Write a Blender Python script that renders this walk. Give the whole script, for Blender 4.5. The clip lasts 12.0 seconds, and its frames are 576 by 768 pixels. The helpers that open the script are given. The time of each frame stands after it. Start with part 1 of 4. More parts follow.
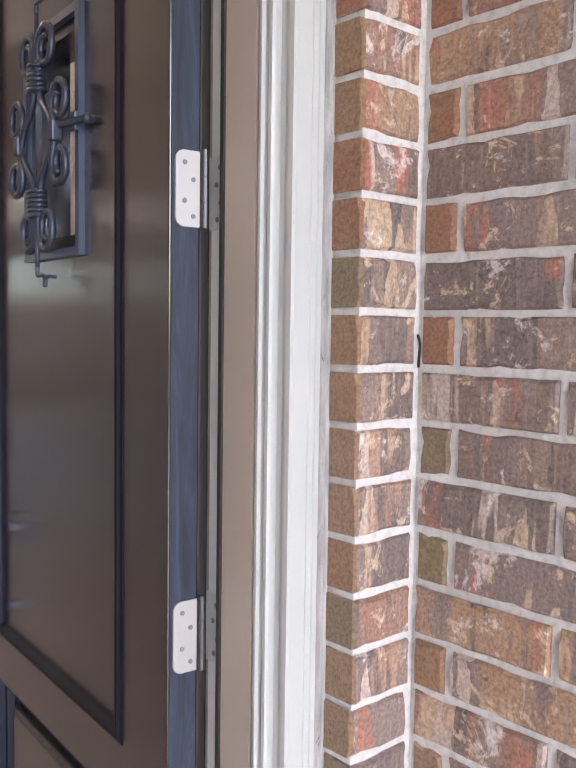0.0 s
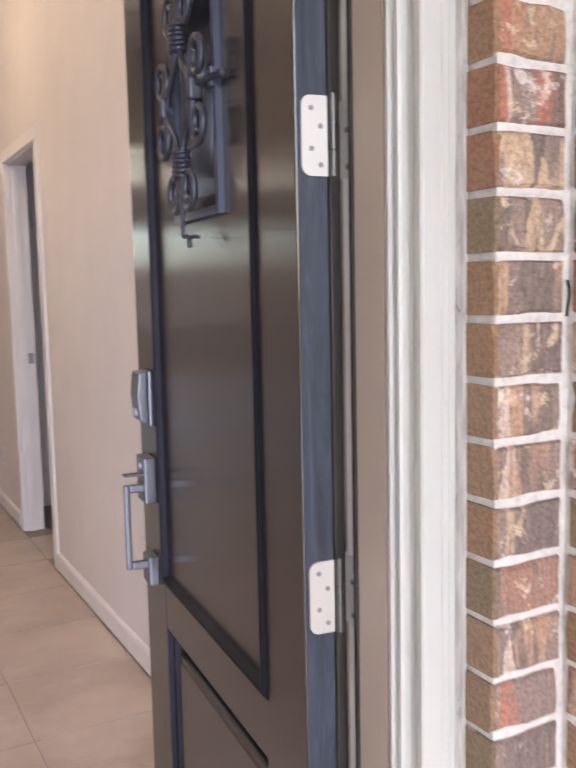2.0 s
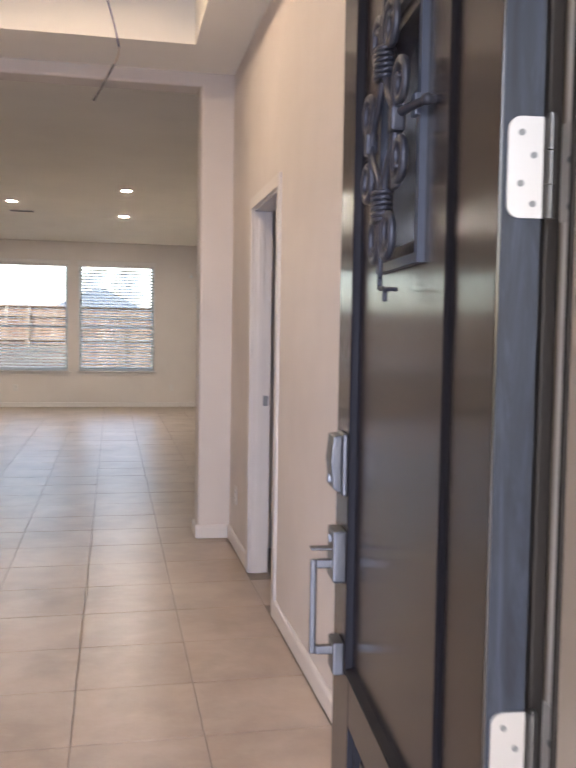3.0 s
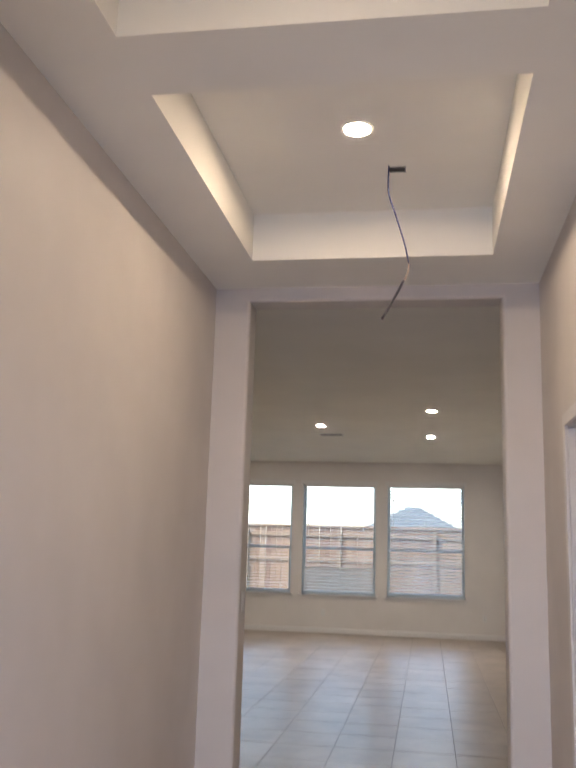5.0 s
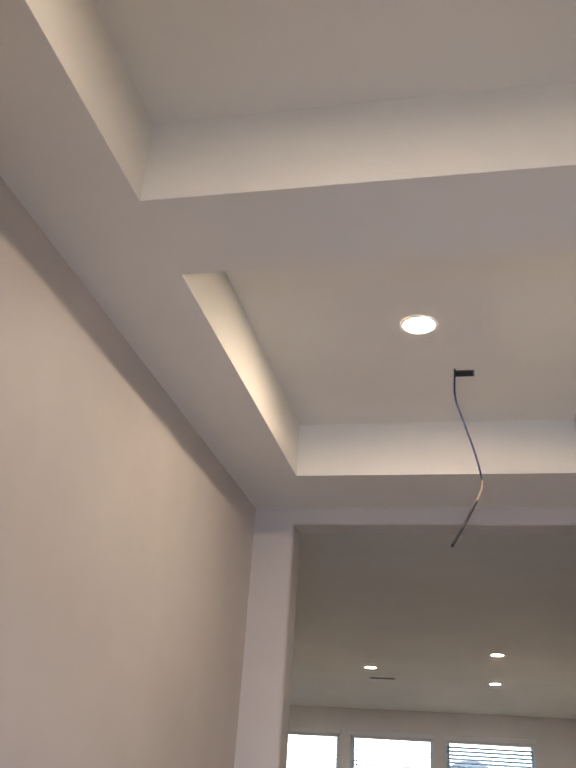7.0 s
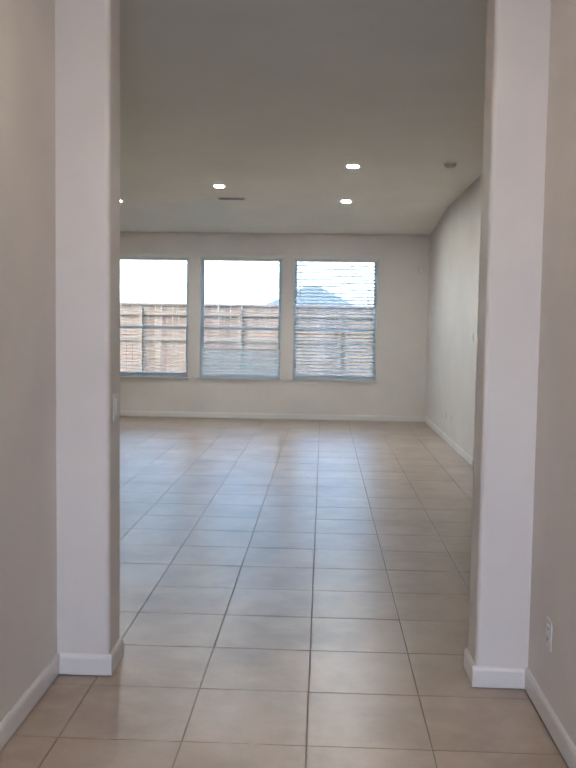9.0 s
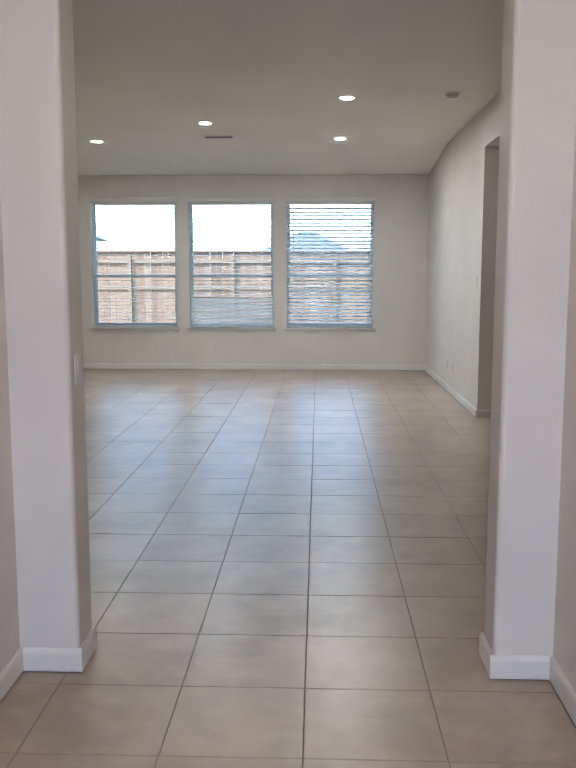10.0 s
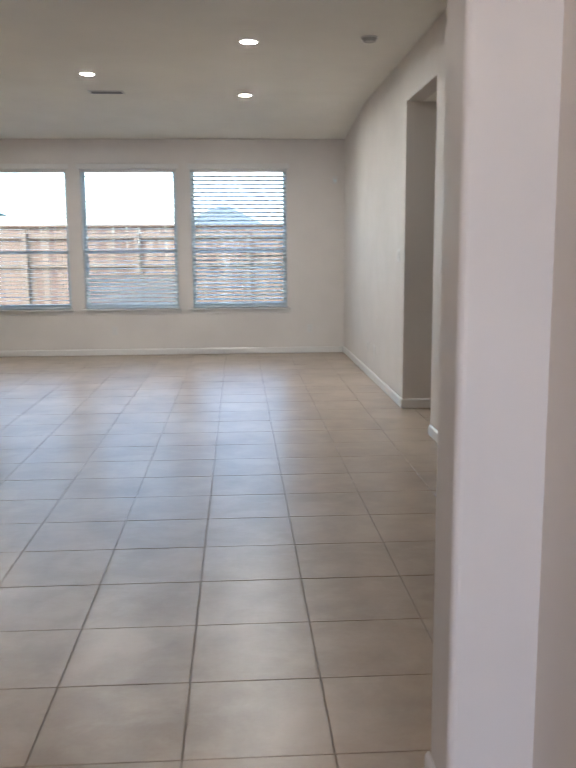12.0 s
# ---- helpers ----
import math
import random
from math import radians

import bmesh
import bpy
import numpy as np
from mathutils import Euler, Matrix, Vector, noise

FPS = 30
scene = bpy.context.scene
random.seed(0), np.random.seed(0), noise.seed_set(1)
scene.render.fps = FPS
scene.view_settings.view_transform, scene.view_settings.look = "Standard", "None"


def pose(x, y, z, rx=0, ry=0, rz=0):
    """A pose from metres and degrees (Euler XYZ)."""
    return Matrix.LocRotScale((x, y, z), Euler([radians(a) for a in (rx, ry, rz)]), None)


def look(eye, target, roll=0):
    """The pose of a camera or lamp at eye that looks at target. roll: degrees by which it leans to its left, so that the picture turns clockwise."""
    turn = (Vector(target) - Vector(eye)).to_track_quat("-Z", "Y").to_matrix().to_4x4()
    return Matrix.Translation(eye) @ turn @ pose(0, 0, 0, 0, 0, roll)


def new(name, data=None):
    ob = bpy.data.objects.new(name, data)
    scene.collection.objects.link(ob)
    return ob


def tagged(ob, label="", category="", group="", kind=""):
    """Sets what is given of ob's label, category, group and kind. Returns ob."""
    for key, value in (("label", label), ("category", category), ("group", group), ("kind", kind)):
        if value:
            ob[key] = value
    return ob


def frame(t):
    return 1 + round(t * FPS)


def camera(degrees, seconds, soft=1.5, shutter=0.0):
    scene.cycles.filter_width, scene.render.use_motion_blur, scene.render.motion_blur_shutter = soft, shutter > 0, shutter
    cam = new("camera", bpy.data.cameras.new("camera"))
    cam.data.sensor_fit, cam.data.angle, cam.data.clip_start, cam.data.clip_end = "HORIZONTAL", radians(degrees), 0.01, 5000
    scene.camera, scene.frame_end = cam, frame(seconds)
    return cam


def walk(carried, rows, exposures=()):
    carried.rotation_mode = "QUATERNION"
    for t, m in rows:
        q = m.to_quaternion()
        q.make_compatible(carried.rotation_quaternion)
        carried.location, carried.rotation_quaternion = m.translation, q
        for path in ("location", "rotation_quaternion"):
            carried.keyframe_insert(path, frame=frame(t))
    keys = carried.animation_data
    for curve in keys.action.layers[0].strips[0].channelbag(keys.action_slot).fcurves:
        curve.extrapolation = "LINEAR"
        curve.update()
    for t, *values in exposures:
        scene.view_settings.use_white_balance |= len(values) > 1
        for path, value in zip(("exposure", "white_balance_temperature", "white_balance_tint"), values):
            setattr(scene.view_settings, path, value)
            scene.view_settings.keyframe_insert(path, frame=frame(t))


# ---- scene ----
cam = camera(37.5, 12.0, shutter=0.4)
PATH = [
    (0, (-0.134, -1.214, 1.393), (1.189, 0.279, 1.261), 0.8),
    (0.5, (-0.15, -1.257, 1.381), (1.134, 0.264, 1.19), 1.2),
    (1, (-0.147, -1.282, 1.377), (1.073, 0.284, 1.134), 0.5),
    (1.5, (-0.12, -1.266, 1.379), (1.024, 0.355, 1.125), -0.8),
    (2, (-0.044, -1.223, 1.383), (0.905, 0.524, 1.16), -1.2),
    (2.5, (0.028, -1.169, 1.407), (0.707, 0.704, 1.238), 0.3),
    (3, (0.116, -1.063, 1.406), (0.522, 0.892, 1.288), 0.9),
    (3.5, (0.148, -0.886, 1.428), (0.345, 1.103, 1.374), 0.3),
    (3.7, (0.167, -0.817, 1.442), (0.274, 1.18, 1.416), 0.1),
    (5.3, (0.237, -0.413, 1.506), (-0.108, 1.495, 1.995), 2.2),
    (5.5, (0.224, -0.357, 1.51), (-0.102, 1.536, 2.069), 2.9),
    (6, (0.124, -0.156, 1.625), (-0.122, 1.706, 2.313), 1.8),
    (6.5, (0.11, -0.054, 1.635), (-0.188, 1.731, 2.486), 1.6),
    (7, (0.117, 0.145, 1.665), (-0.307, 1.895, 2.535), 4.1),
    (7.5, (0.092, 0.339, 1.648), (-0.333, 2.227, 2.155), 4.7),
    (7.7, (0.069, 0.416, 1.632), (-0.316, 2.341, 2.016), 3.9),
    (9.3, (0.016, 1.283, 1.515), (-0.047, 3.272, 1.319), 0.8),
    (9.5, (0.026, 1.389, 1.519), (-0.047, 3.376, 1.296), 0.7),
    (10, (0.024, 1.605, 1.517), (-0.047, 3.587, 1.258), -0.0),
    (10.5, (0.031, 1.892, 1.52), (0.004, 3.875, 1.265), -0.2),
    (11, (0.075, 2.189, 1.466), (0.051, 4.173, 1.214), 0.1),
    (11.5, (0.132, 2.44, 1.497), (0.112, 4.422, 1.225), 0.1),
    (12, (0.17, 2.694, 1.494), (0.284, 4.666, 1.18), -0.4),
]
walk(cam, [(t, look(eye, target, roll)) for t, eye, target, roll in PATH],
     exposures=[(0, 2.97, 6500, 15), (1.5, 2.95, 6700, 17), (2.5, 2.93, 6950, 17), (3.3, 2.8, 6850, 15), (5.5, 2.52, 6550, 12), (6.1, 2.56, 6550, 12), (6.9, 2.43, 6350, 11), (7.7, 2.5, 6150, 9), (9.5, 2.88, 5800, 5.5), (12, 2.9, 5950, 8)])

# ---------- world, sun, exposure ----------
world = bpy.data.worlds.new("overcast_sky")
scene.world = world
world.use_nodes = True
wn = world.node_tree.nodes
sky = wn.new("ShaderNodeTexSky")
sky.sky_type = "NISHITA"
sky.sun_disc = False
sky.sun_elevation, sky.sun_rotation = radians(52), radians(200)
sky.air_density, sky.dust_density, sky.ozone_density = 1.0, 2.2, 1.0
world.node_tree.links.new(sky.outputs[0], wn["Background"].inputs[0])
wn["Background"].inputs[1].default_value = 0.15
sun = new("sun", bpy.data.lights.new("sun", "SUN"))
sun.data.energy, sun.data.angle, sun.data.color = 1.1, radians(14), (1, .97, .92)
sun.matrix_basis = look((0, 0, 30), (10.3, 28.0 * .5, 30 - 22))

# the sky's light in the front door's opening
day = new("doorway_daylight", bpy.data.lights.new("doorway_daylight", "AREA"))
day.data.shape, day.data.size, day.data.size_y = "RECTANGLE", .72, 1.9
day.data.energy, day.data.color, day.data.spread = 3.4, (.55, .66, 1), radians(108)
day.matrix_basis = look((.03, -.345, 1.0), (.0, 4.6, .6))

# ---------- small mesh tools ----------
def part(name, bm, material, parent=None, label="", smooth=False):
    """One mesh object out of a bmesh, under a thing or a part."""
    me = bpy.data.meshes.new(name)
    bmesh.ops.recalc_face_normals(bm, faces=bm.faces)
    bm.to_mesh(me)
    bm.free()
    for m in (material if isinstance(material, (list, tuple)) else [material]):
        me.materials.append(m)
    if smooth:
        for p in me.polygons:
            p.use_smooth = True
    ob = new(name, me)
    if parent:
        ob.parent = parent
    if label:
        ob["label"] = label
    return ob


def thing(name, label, category, m=None, group="", kind=""):
    ob = new(name)
    ob.empty_display_size = 0.1
    if m:
        ob.matrix_basis = m
    return tagged(ob, label, category, group, kind)


def structure(name, bm, material, label="", category="", smooth=False):
    return tagged(part(name, bm, material, None, smooth=smooth), label, category, kind="structure")


def cuboid(bm, x0, x1, y0, y1, z0, z1, bevel=0.0, seg=2, upright=False, mat=0):
    geo = bmesh.ops.create_cube(bm, size=1, matrix=Matrix.Translation(((x0 + x1) / 2, (y0 + y1) / 2, (z0 + z1) / 2))
                                @ Matrix.Diagonal((abs(x1 - x0), abs(y1 - y0), abs(z1 - z0), 1)))
    faces = {f for v in geo["verts"] for f in v.link_faces}
    for f in faces:
        f.material_index = mat
    if bevel:
        edges = list({e for v in geo["verts"] for e in v.link_edges})
        if upright:
            edges = [e for e in edges if abs(e.verts[0].co.z - e.verts[1].co.z) > 1e-4]
        bmesh.ops.bevel(bm, geom=edges, offset=bevel, segments=seg, profile=0.5, affect="EDGES")
    return bm


def box(*a, **k):
    return cuboid(bmesh.new(), *a, **k)


def prism(bm, outline, z0, z1):
    """An outline in x, y carried from z0 to z1."""
    lo = [bm.verts.new((x, y, z0)) for x, y in outline]
    hi = [bm.verts.new((x, y, z1)) for x, y in outline]
    n = len(outline)
    for i in range(n):
        bm.faces.new((lo[i], lo[(i + 1) % n], hi[(i + 1) % n], hi[i]))
    bm.faces.new(lo[::-1])
    bm.faces.new(hi)
    return bm


def sweep_line(bm, outline, a, b, up=Vector((0, 0, 1))):
    """An outline (side, height) carried from a to b; side points to the left of the way."""
    a, b = Vector(a), Vector(b)
    way = (b - a).normalized()
    side = up.cross(way).normalized()
    rings = [[bm.verts.new(p + side * s + up * h) for s, h in outline] for p in (a, b)]
    n = len(outline)
    for i in range(n):
        bm.faces.new((rings[0][i], rings[0][(i + 1) % n], rings[1][(i + 1) % n], rings[1][i]))
    bm.faces.new(rings[0][::-1])
    bm.faces.new(rings[1])
    return bm


def tube(bm, points, radius, sides=8, taper=None):
    """A round bar along points."""
    pts = [Vector(p) for p in points]
    rings, ref = [], Vector((0.13, 0.97, 0.21))
    for i, p in enumerate(pts):
        way = (pts[min(i + 1, len(pts) - 1)] - pts[max(i - 1, 0)]).normalized()
        s = way.cross(ref).normalized()
        t = way.cross(s)
        r = radius * (taper(i / (len(pts) - 1)) if taper else 1)
        rings.append([bm.verts.new(p + r * (math.cos(2 * math.pi * k / sides) * s + math.sin(2 * math.pi * k / sides) * t)) for k in range(sides)])
    for a, b in zip(rings, rings[1:]):
        for k in range(sides):
            bm.faces.new((a[k], a[(k + 1) % sides], b[(k + 1) % sides], b[k]))
    bm.faces.new(rings[0][::-1])
    bm.faces.new(rings[-1])
    return bm


def smooth_path(points, n=6):
    """Catmull-Rom through points."""
    p = [Vector(q) for q in points]
    p = [2 * p[0] - p[1]] + p + [2 * p[-1] - p[-2]]
    out = []
    for i in range(1, len(p) - 2):
        for k in range(n):
            t = k / n
            out.append(0.5 * (2 * p[i] + (p[i + 1] - p[i - 1]) * t + (2 * p[i - 1] - 5 * p[i] + 4 * p[i + 1] - p[i + 2]) * t * t
                              + (3 * p[i] - p[i - 1] - 3 * p[i + 1] + p[i + 2]) * t ** 3))
    return out + [p[-2]]


def disc(bm, centre, radius, z0, z1, sides=32, axis="Z"):
    turn = {"Z": Matrix.Identity(4), "Y": Matrix.Rotation(radians(90), 4, "X"), "X": Matrix.Rotation(radians(90), 4, "Y")}[axis]
    bmesh.ops.create_cone(bm, cap_ends=True, segments=sides, radius1=radius, radius2=radius, depth=abs(z1 - z0),
                          matrix=Matrix.Translation(centre) @ turn @ Matrix.Translation((0, 0, (z0 + z1) / 2)))
    return bm


def nested(bm, u0, u1, z0, z1, steps, cap=True):
    """Rectangles one within the other in the x, z plane, (inset, y) each, joined by faces."""
    rings = [[bm.verts.new((u, y, z)) for u, z in ((u0 + i, z0 + i), (u1 - i, z0 + i), (u1 - i, z1 - i), (u0 + i, z1 - i))] for i, y in steps]
    for a, b in zip(rings, rings[1:]):
        for k in range(4):
            bm.faces.new((a[k], a[(k + 1) % 4], b[(k + 1) % 4], b[k]))
    if cap:
        bm.faces.new(rings[-1])
    return bm


def ring_slab(bm, outer, hole, y0, y1):
    """A rectangular plate in x, z with a rectangular hole, from y0 to y1."""
    def loop(r, y):
        return [bm.verts.new((u, y, z)) for u, z in ((r[0], r[2]), (r[1], r[2]), (r[1], r[3]), (r[0], r[3]))]
    a, b, c, d = loop(outer, y0), loop(hole, y0), loop(hole, y1), loop(outer, y1)
    for p, q in ((a, b), (b, c), (c, d), (d, a)):
        for k in range(4):
            bm.faces.new((p[k], p[(k + 1) % 4], q[(k + 1) % 4], q[k]))
    return bm


# ---------- materials ----------
class Nodes:
    """A material with a Principled shader and short calls for its nodes."""
    def __init__(self, name, rough=0.5, metal=0.0, colour=None):
        self.mat = bpy.data.materials.new(name)
        self.mat.use_nodes = True
        self.tree = self.mat.node_tree
        self.bsdf = self.tree.nodes["Principled BSDF"]
        self.bsdf.inputs["Roughness"].default_value = rough
        self.bsdf.inputs["Metallic"].default_value = metal
        if colour:
            self.bsdf.inputs["Base Color"].default_value = (*colour, 1)
        self.geo = self.tree.nodes.new("ShaderNodeTexCoord").outputs["Object"]

    def link(self, a, b):
        self.tree.links.new(a, b)

    def place(self, scale=(1, 1, 1), shift=None, world_space=False):
        m = self.tree.nodes.new("ShaderNodeMapping")
        m.inputs["Scale"].default_value = scale
        src = self.geo
        if world_space:
            src = self.tree.nodes.new("ShaderNodeNewGeometry").outputs["Position"]
        self.link(src, m.inputs["Vector"])
        if shift:
            self.link(shift, m.inputs["Location"])
        return m.outputs[0]

    def noise(self, vec, scale, detail=4, rough=0.55, distort=0.0):
        n = self.tree.nodes.new("ShaderNodeTexNoise")
        n.inputs["Scale"].default_value, n.inputs["Detail"].default_value = scale, detail
        n.inputs["Roughness"].default_value, n.inputs["Distortion"].default_value = rough, distort
        self.link(vec, n.inputs["Vector"])
        return n.outputs["Fac"]

    def cells(self, vec, scale):
        n = self.tree.nodes.new("ShaderNodeTexVoronoi")
        n.inputs["Scale"].default_value = scale
        self.link(vec, n.inputs["Vector"])
        return n.outputs["Color"]

    def ramp(self, fac, stops, mode="LINEAR"):
        r = self.tree.nodes.new("ShaderNodeValToRGB")
        r.color_ramp.interpolation = mode
        e = r.color_ramp.elements
        while len(e) < len(stops):
            e.new(0.5)
        for k, (at, c) in zip(e, stops):
            k.position = at
            k.color = (*c, 1) if isinstance(c, tuple) else (c, c, c, 1)
        self.link(fac, r.inputs[0])
        return r.outputs[0]

    def mix(self, fac, a, b, kind="MIX"):
        m = self.tree.nodes.new("ShaderNodeMix")
        m.data_type, m.blend_type = "RGBA", kind
        for k, v in ((0, fac), (6, a), (7, b)):
            if isinstance(v, (int, float)):
                m.inputs[k].default_value = v
            elif isinstance(v, tuple):
                m.inputs[k].default_value = (*v, 1)
            else:
                self.link(v, m.inputs[k])
        return m.outputs[2]

    def random(self):
        return self.tree.nodes.new("ShaderNodeObjectInfo").outputs["Random"]

    def island(self):
        return self.tree.nodes.new("ShaderNodeNewGeometry").outputs["Random Per Island"]

    def colour(self, c):
        self.link(c, self.bsdf.inputs["Base Color"])
        return self

    def rough(self, c):
        self.link(c, self.bsdf.inputs["Roughness"])
        return self

    def bump(self, height, strength=0.3, depth=0.002):
        b = self.tree.nodes.new("ShaderNodeBump")
        b.inputs["Strength"].default_value, b.inputs["Distance"].default_value = strength, depth
        self.link(height, b.inputs["Height"])
        self.link(b.outputs[0], self.bsdf.inputs["Normal"])
        return self


def paint(name, colour, rough, texture=0.14, vary=0.05, scale=60):
    """Rolled wall paint: faint orange peel, large soft unevenness."""
    n = Nodes(name, rough)
    v = n.place(world_space=True)
    big = n.noise(v, 1.3, 3)
    n.colour(n.mix(n.ramp(big, [(.3, 0.0), (.7, 1.0)]), tuple(c * (1 - vary) for c in colour), tuple(min(1, c * (1 + vary)) for c in colour)))
    n.bump(n.noise(v, scale, 3), texture, 0.0015)
    n.rough(n.ramp(n.noise(v, 5, 2), [(.3, rough - .05), (.7, rough + .08)]))
    return n.mat


WALL = paint("greige_wall_paint", (.62, .575, .535), .55)
CEILING = paint("ceiling_paint", (.83, .81, .745), .75, .4, .03, 90)
TRIM = paint("white_trim_paint", (.65, .62, .59), .35, .08, .03, 40)
# trim white raised so the colour makes up for light in the hinge gap
PALE = paint("brightened_rabbet_paint", (.82, .79, .77), .4, .08, .03, 40)
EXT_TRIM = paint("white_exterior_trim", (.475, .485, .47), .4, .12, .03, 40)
JAMB = paint("taupe_jamb_paint", (.40, .335, .28), .4, .1, .03, 40)
PLATE = Nodes("white_plastic", .35, 0, (.62, .60, .575)).mat
DARK = Nodes("dark_slot", .8, 0, (.02, .02, .02)).mat
# for the rubber weather seal, and for the strip that darkens the hinge gap
RUBBER_AND_SHADE = Nodes("rubber_and_gap_shade", .6, 0, (.030, .025, .024)).mat
VINYL = Nodes("white_vinyl_window", .35, 0, (.62, .68, .70)).mat

n = Nodes("dark_brown_door_paint", .3)
g = n.noise(n.place((1, 1, .02)), 420, 3, .6)
soft = n.noise(n.place((1, 1, .25)), 7, 4, .6)
n.colour(n.mix(soft, (.0125, .0085, .0080), (.0190, .0130, .0120)))
n.rough(n.ramp(g, [(.3, .195), (.7, .215)]))
n.bump(g, .05, .0005)
brush = n.tree.nodes.new("ShaderNodeCombineXYZ")
brush.inputs[0].default_value, brush.inputs[1].default_value = .0845, .9964
n.link(brush.outputs[0], n.bsdf.inputs["Tangent"])
n.bsdf.inputs["Anisotropic"].default_value = .85
n.bsdf.inputs["IOR"].default_value = 1.85
DOOR = n.mat
# the door's paint on its mouldings, darkened so the colour carries their shade
BEAD = paint("shade_dark_moulding", (.0050, .0045, .0065), .55, .1, .1, 40)
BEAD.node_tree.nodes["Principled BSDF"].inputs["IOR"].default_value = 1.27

# the edge's blue streaks paint in the sky's sheen on dark door paint
n = Nodes("sky_sheen_door_edge", .35)
v = n.place((1, 1, .12))
g = n.noise(v, 38, 7, .7, .8)
n.colour(n.ramp(g, [(.32, (.012, .016, .027)), (.5, (.025, .034, .054)), (.68, (.055, .071, .104))]))
n.bump(g, .3, .0008)
DOOR_EDGE = n.mat

n = Nodes("wrought_iron", .42, .35)
v = n.place()
g = n.noise(v, 90, 4)
n.colour(n.mix(g, (.012, .013, .018), (.045, .047, .058)))
n.bump(g, .5, .0015)
IRON = n.mat

# bluer copy of the iron; the blue light on its sides is in the colour
n = Nodes("iron_with_sky_blue", .38)
g = n.noise(n.place(), 60, 4)
n.colour(n.mix(g, (.022, .028, .042), (.045, .054, .075)))
n.bump(g, .3, .001)
FRAME_IRON = n.mat

n = Nodes("satin_nickel", .4, .8)
v = n.place((1, 1, .08))
g = n.noise(v, 220, 4)
n.colour(n.mix(g, (.085, .085, .088), (.14, .137, .133)))
n.rough(n.ramp(g, [(.3, .28), (.7, .40)]))
NICKEL = n.mat

HINGE = Nodes("bright_satin_nickel", .38, .7, (.60, .59, .58)).mat
# jamb leaf metal paled for the same light in the hinge gap
LEAF = Nodes("brightened_satin_hinge_leaf", .5, .25, (.74, .72, .70)).mat


def brick_material(name, face):
    """Tumbled clay brick; the laid faces carry blotches and streaks, the cut ends are plain."""
    n = Nodes(name, .85)
    rnd = n.random()
    base = n.ramp(rnd, [(0, (.26, .19, .16)), (.14, (.37, .22, .165)), (.28, (.22, .175, .16)), (.42, (.44, .29, .19)), (.54, (.29, .225, .20)),
                        (.64, (.46, .19, .135)), (.76, (.25, .205, .19)), (.88, (.47, .31, .22))] if face else
                  [(0, (.34, .215, .125)), (.20, (.25, .195, .125)), (.36, (.34, .21, .128)), (.52, (.30, .205, .13)), (.66, (.34, .175, .11)), (.80, (.27, .215, .13)), (.90, (.34, .225, .15))], "CONSTANT")
    shift = n.tree.nodes.new("ShaderNodeVectorMath")
    shift.operation = "SCALE"
    n.link(rnd, shift.inputs[0])
    shift.inputs["Scale"].default_value = 37.0
    v = n.place((1, 1, 1), shift.outputs[0])
    fine = n.noise(v, 190, 5, .7)
    if face:
        warp = n.tree.nodes.new("ShaderNodeVectorMath")
        warp.operation = "ADD"
        streak = n.place((24, 24, 3.2), shift.outputs[0])
        wob = n.tree.nodes.new("ShaderNodeTexNoise")
        wob.inputs["Scale"].default_value, wob.inputs["Detail"].default_value = 1.6, 6
        n.link(streak, wob.inputs["Vector"])
        sc = n.tree.nodes.new("ShaderNodeVectorMath")
        sc.operation = "SCALE"
        sc.inputs["Scale"].default_value = .9
        n.link(wob.outputs["Color"], sc.inputs[0])
        n.link(streak, warp.inputs[0])
        n.link(sc.outputs[0], warp.inputs[1])
        cell = n.cells(warp.outputs[0], 1.0)
        sep = n.tree.nodes.new("ShaderNodeSeparateColor")
        n.link(cell, sep.inputs[0])
        tone = n.ramp(sep.outputs[0], [(0, (.20, .165, .15)), (.20, (.33, .25, .205)), (.38, (.60, .45, .31)), (.50, (.25, .20, .185)), (.66, (.46, .20, .14)), (.76, (.30, .24, .21)), (.88, (.62, .52, .45))], "CONSTANT")
        band = n.noise(streak, .8, 4, .6, .4)
        c = n.mix(n.ramp(band, [(.46, 0.0), (.52, .92)]), base, tone)
        drag = n.noise(n.place((150, 150, 9), shift.outputs[0]), 1.0, 4, .65)
        c = n.mix(n.ramp(drag, [(.52, 0.0), (.80, .40)]), c, (.58, .48, .39))
        c = n.mix(n.ramp(drag, [(.22, .45), (.42, 0.0)]), c, (.14, .11, .10))
        c = n.mix(n.ramp(n.noise(v, 22, 6, .72, .6), [(.575, 0.0), (.61, .85)]), c, (.68, .54, .38))
        c = n.mix(n.ramp(n.noise(v, 34, 6, .75, 1.2), [(.63, 0.0), (.70, .75)]), c, (.11, .09, .09))
        c = n.mix(n.ramp(n.noise(v, 13, 6, .75, .5), [(.59, 0.0), (.64, .8)]), c, (.78, .73, .69))
    else:
        c = n.mix(n.ramp(n.noise(v, 26, 4), [(.4, 0.0), (.75, .5)]), base, (.27, .205, .135))
    c = n.mix(.8, c, n.ramp(fine, [(.30, .35), (.60, 1.05)]), "MULTIPLY")
    c = n.mix(1.0, c, (.96, .91, .91), "MULTIPLY")
    n.colour(c)
    h = n.mix(.5, fine, n.noise(v, 60, 4, .6))
    n.bump(h, .9 if face else .5, .004)
    return n.mat


BRICK, BRICK_END = brick_material("tumbled_brick", True), brick_material("brick_cut_end", False)

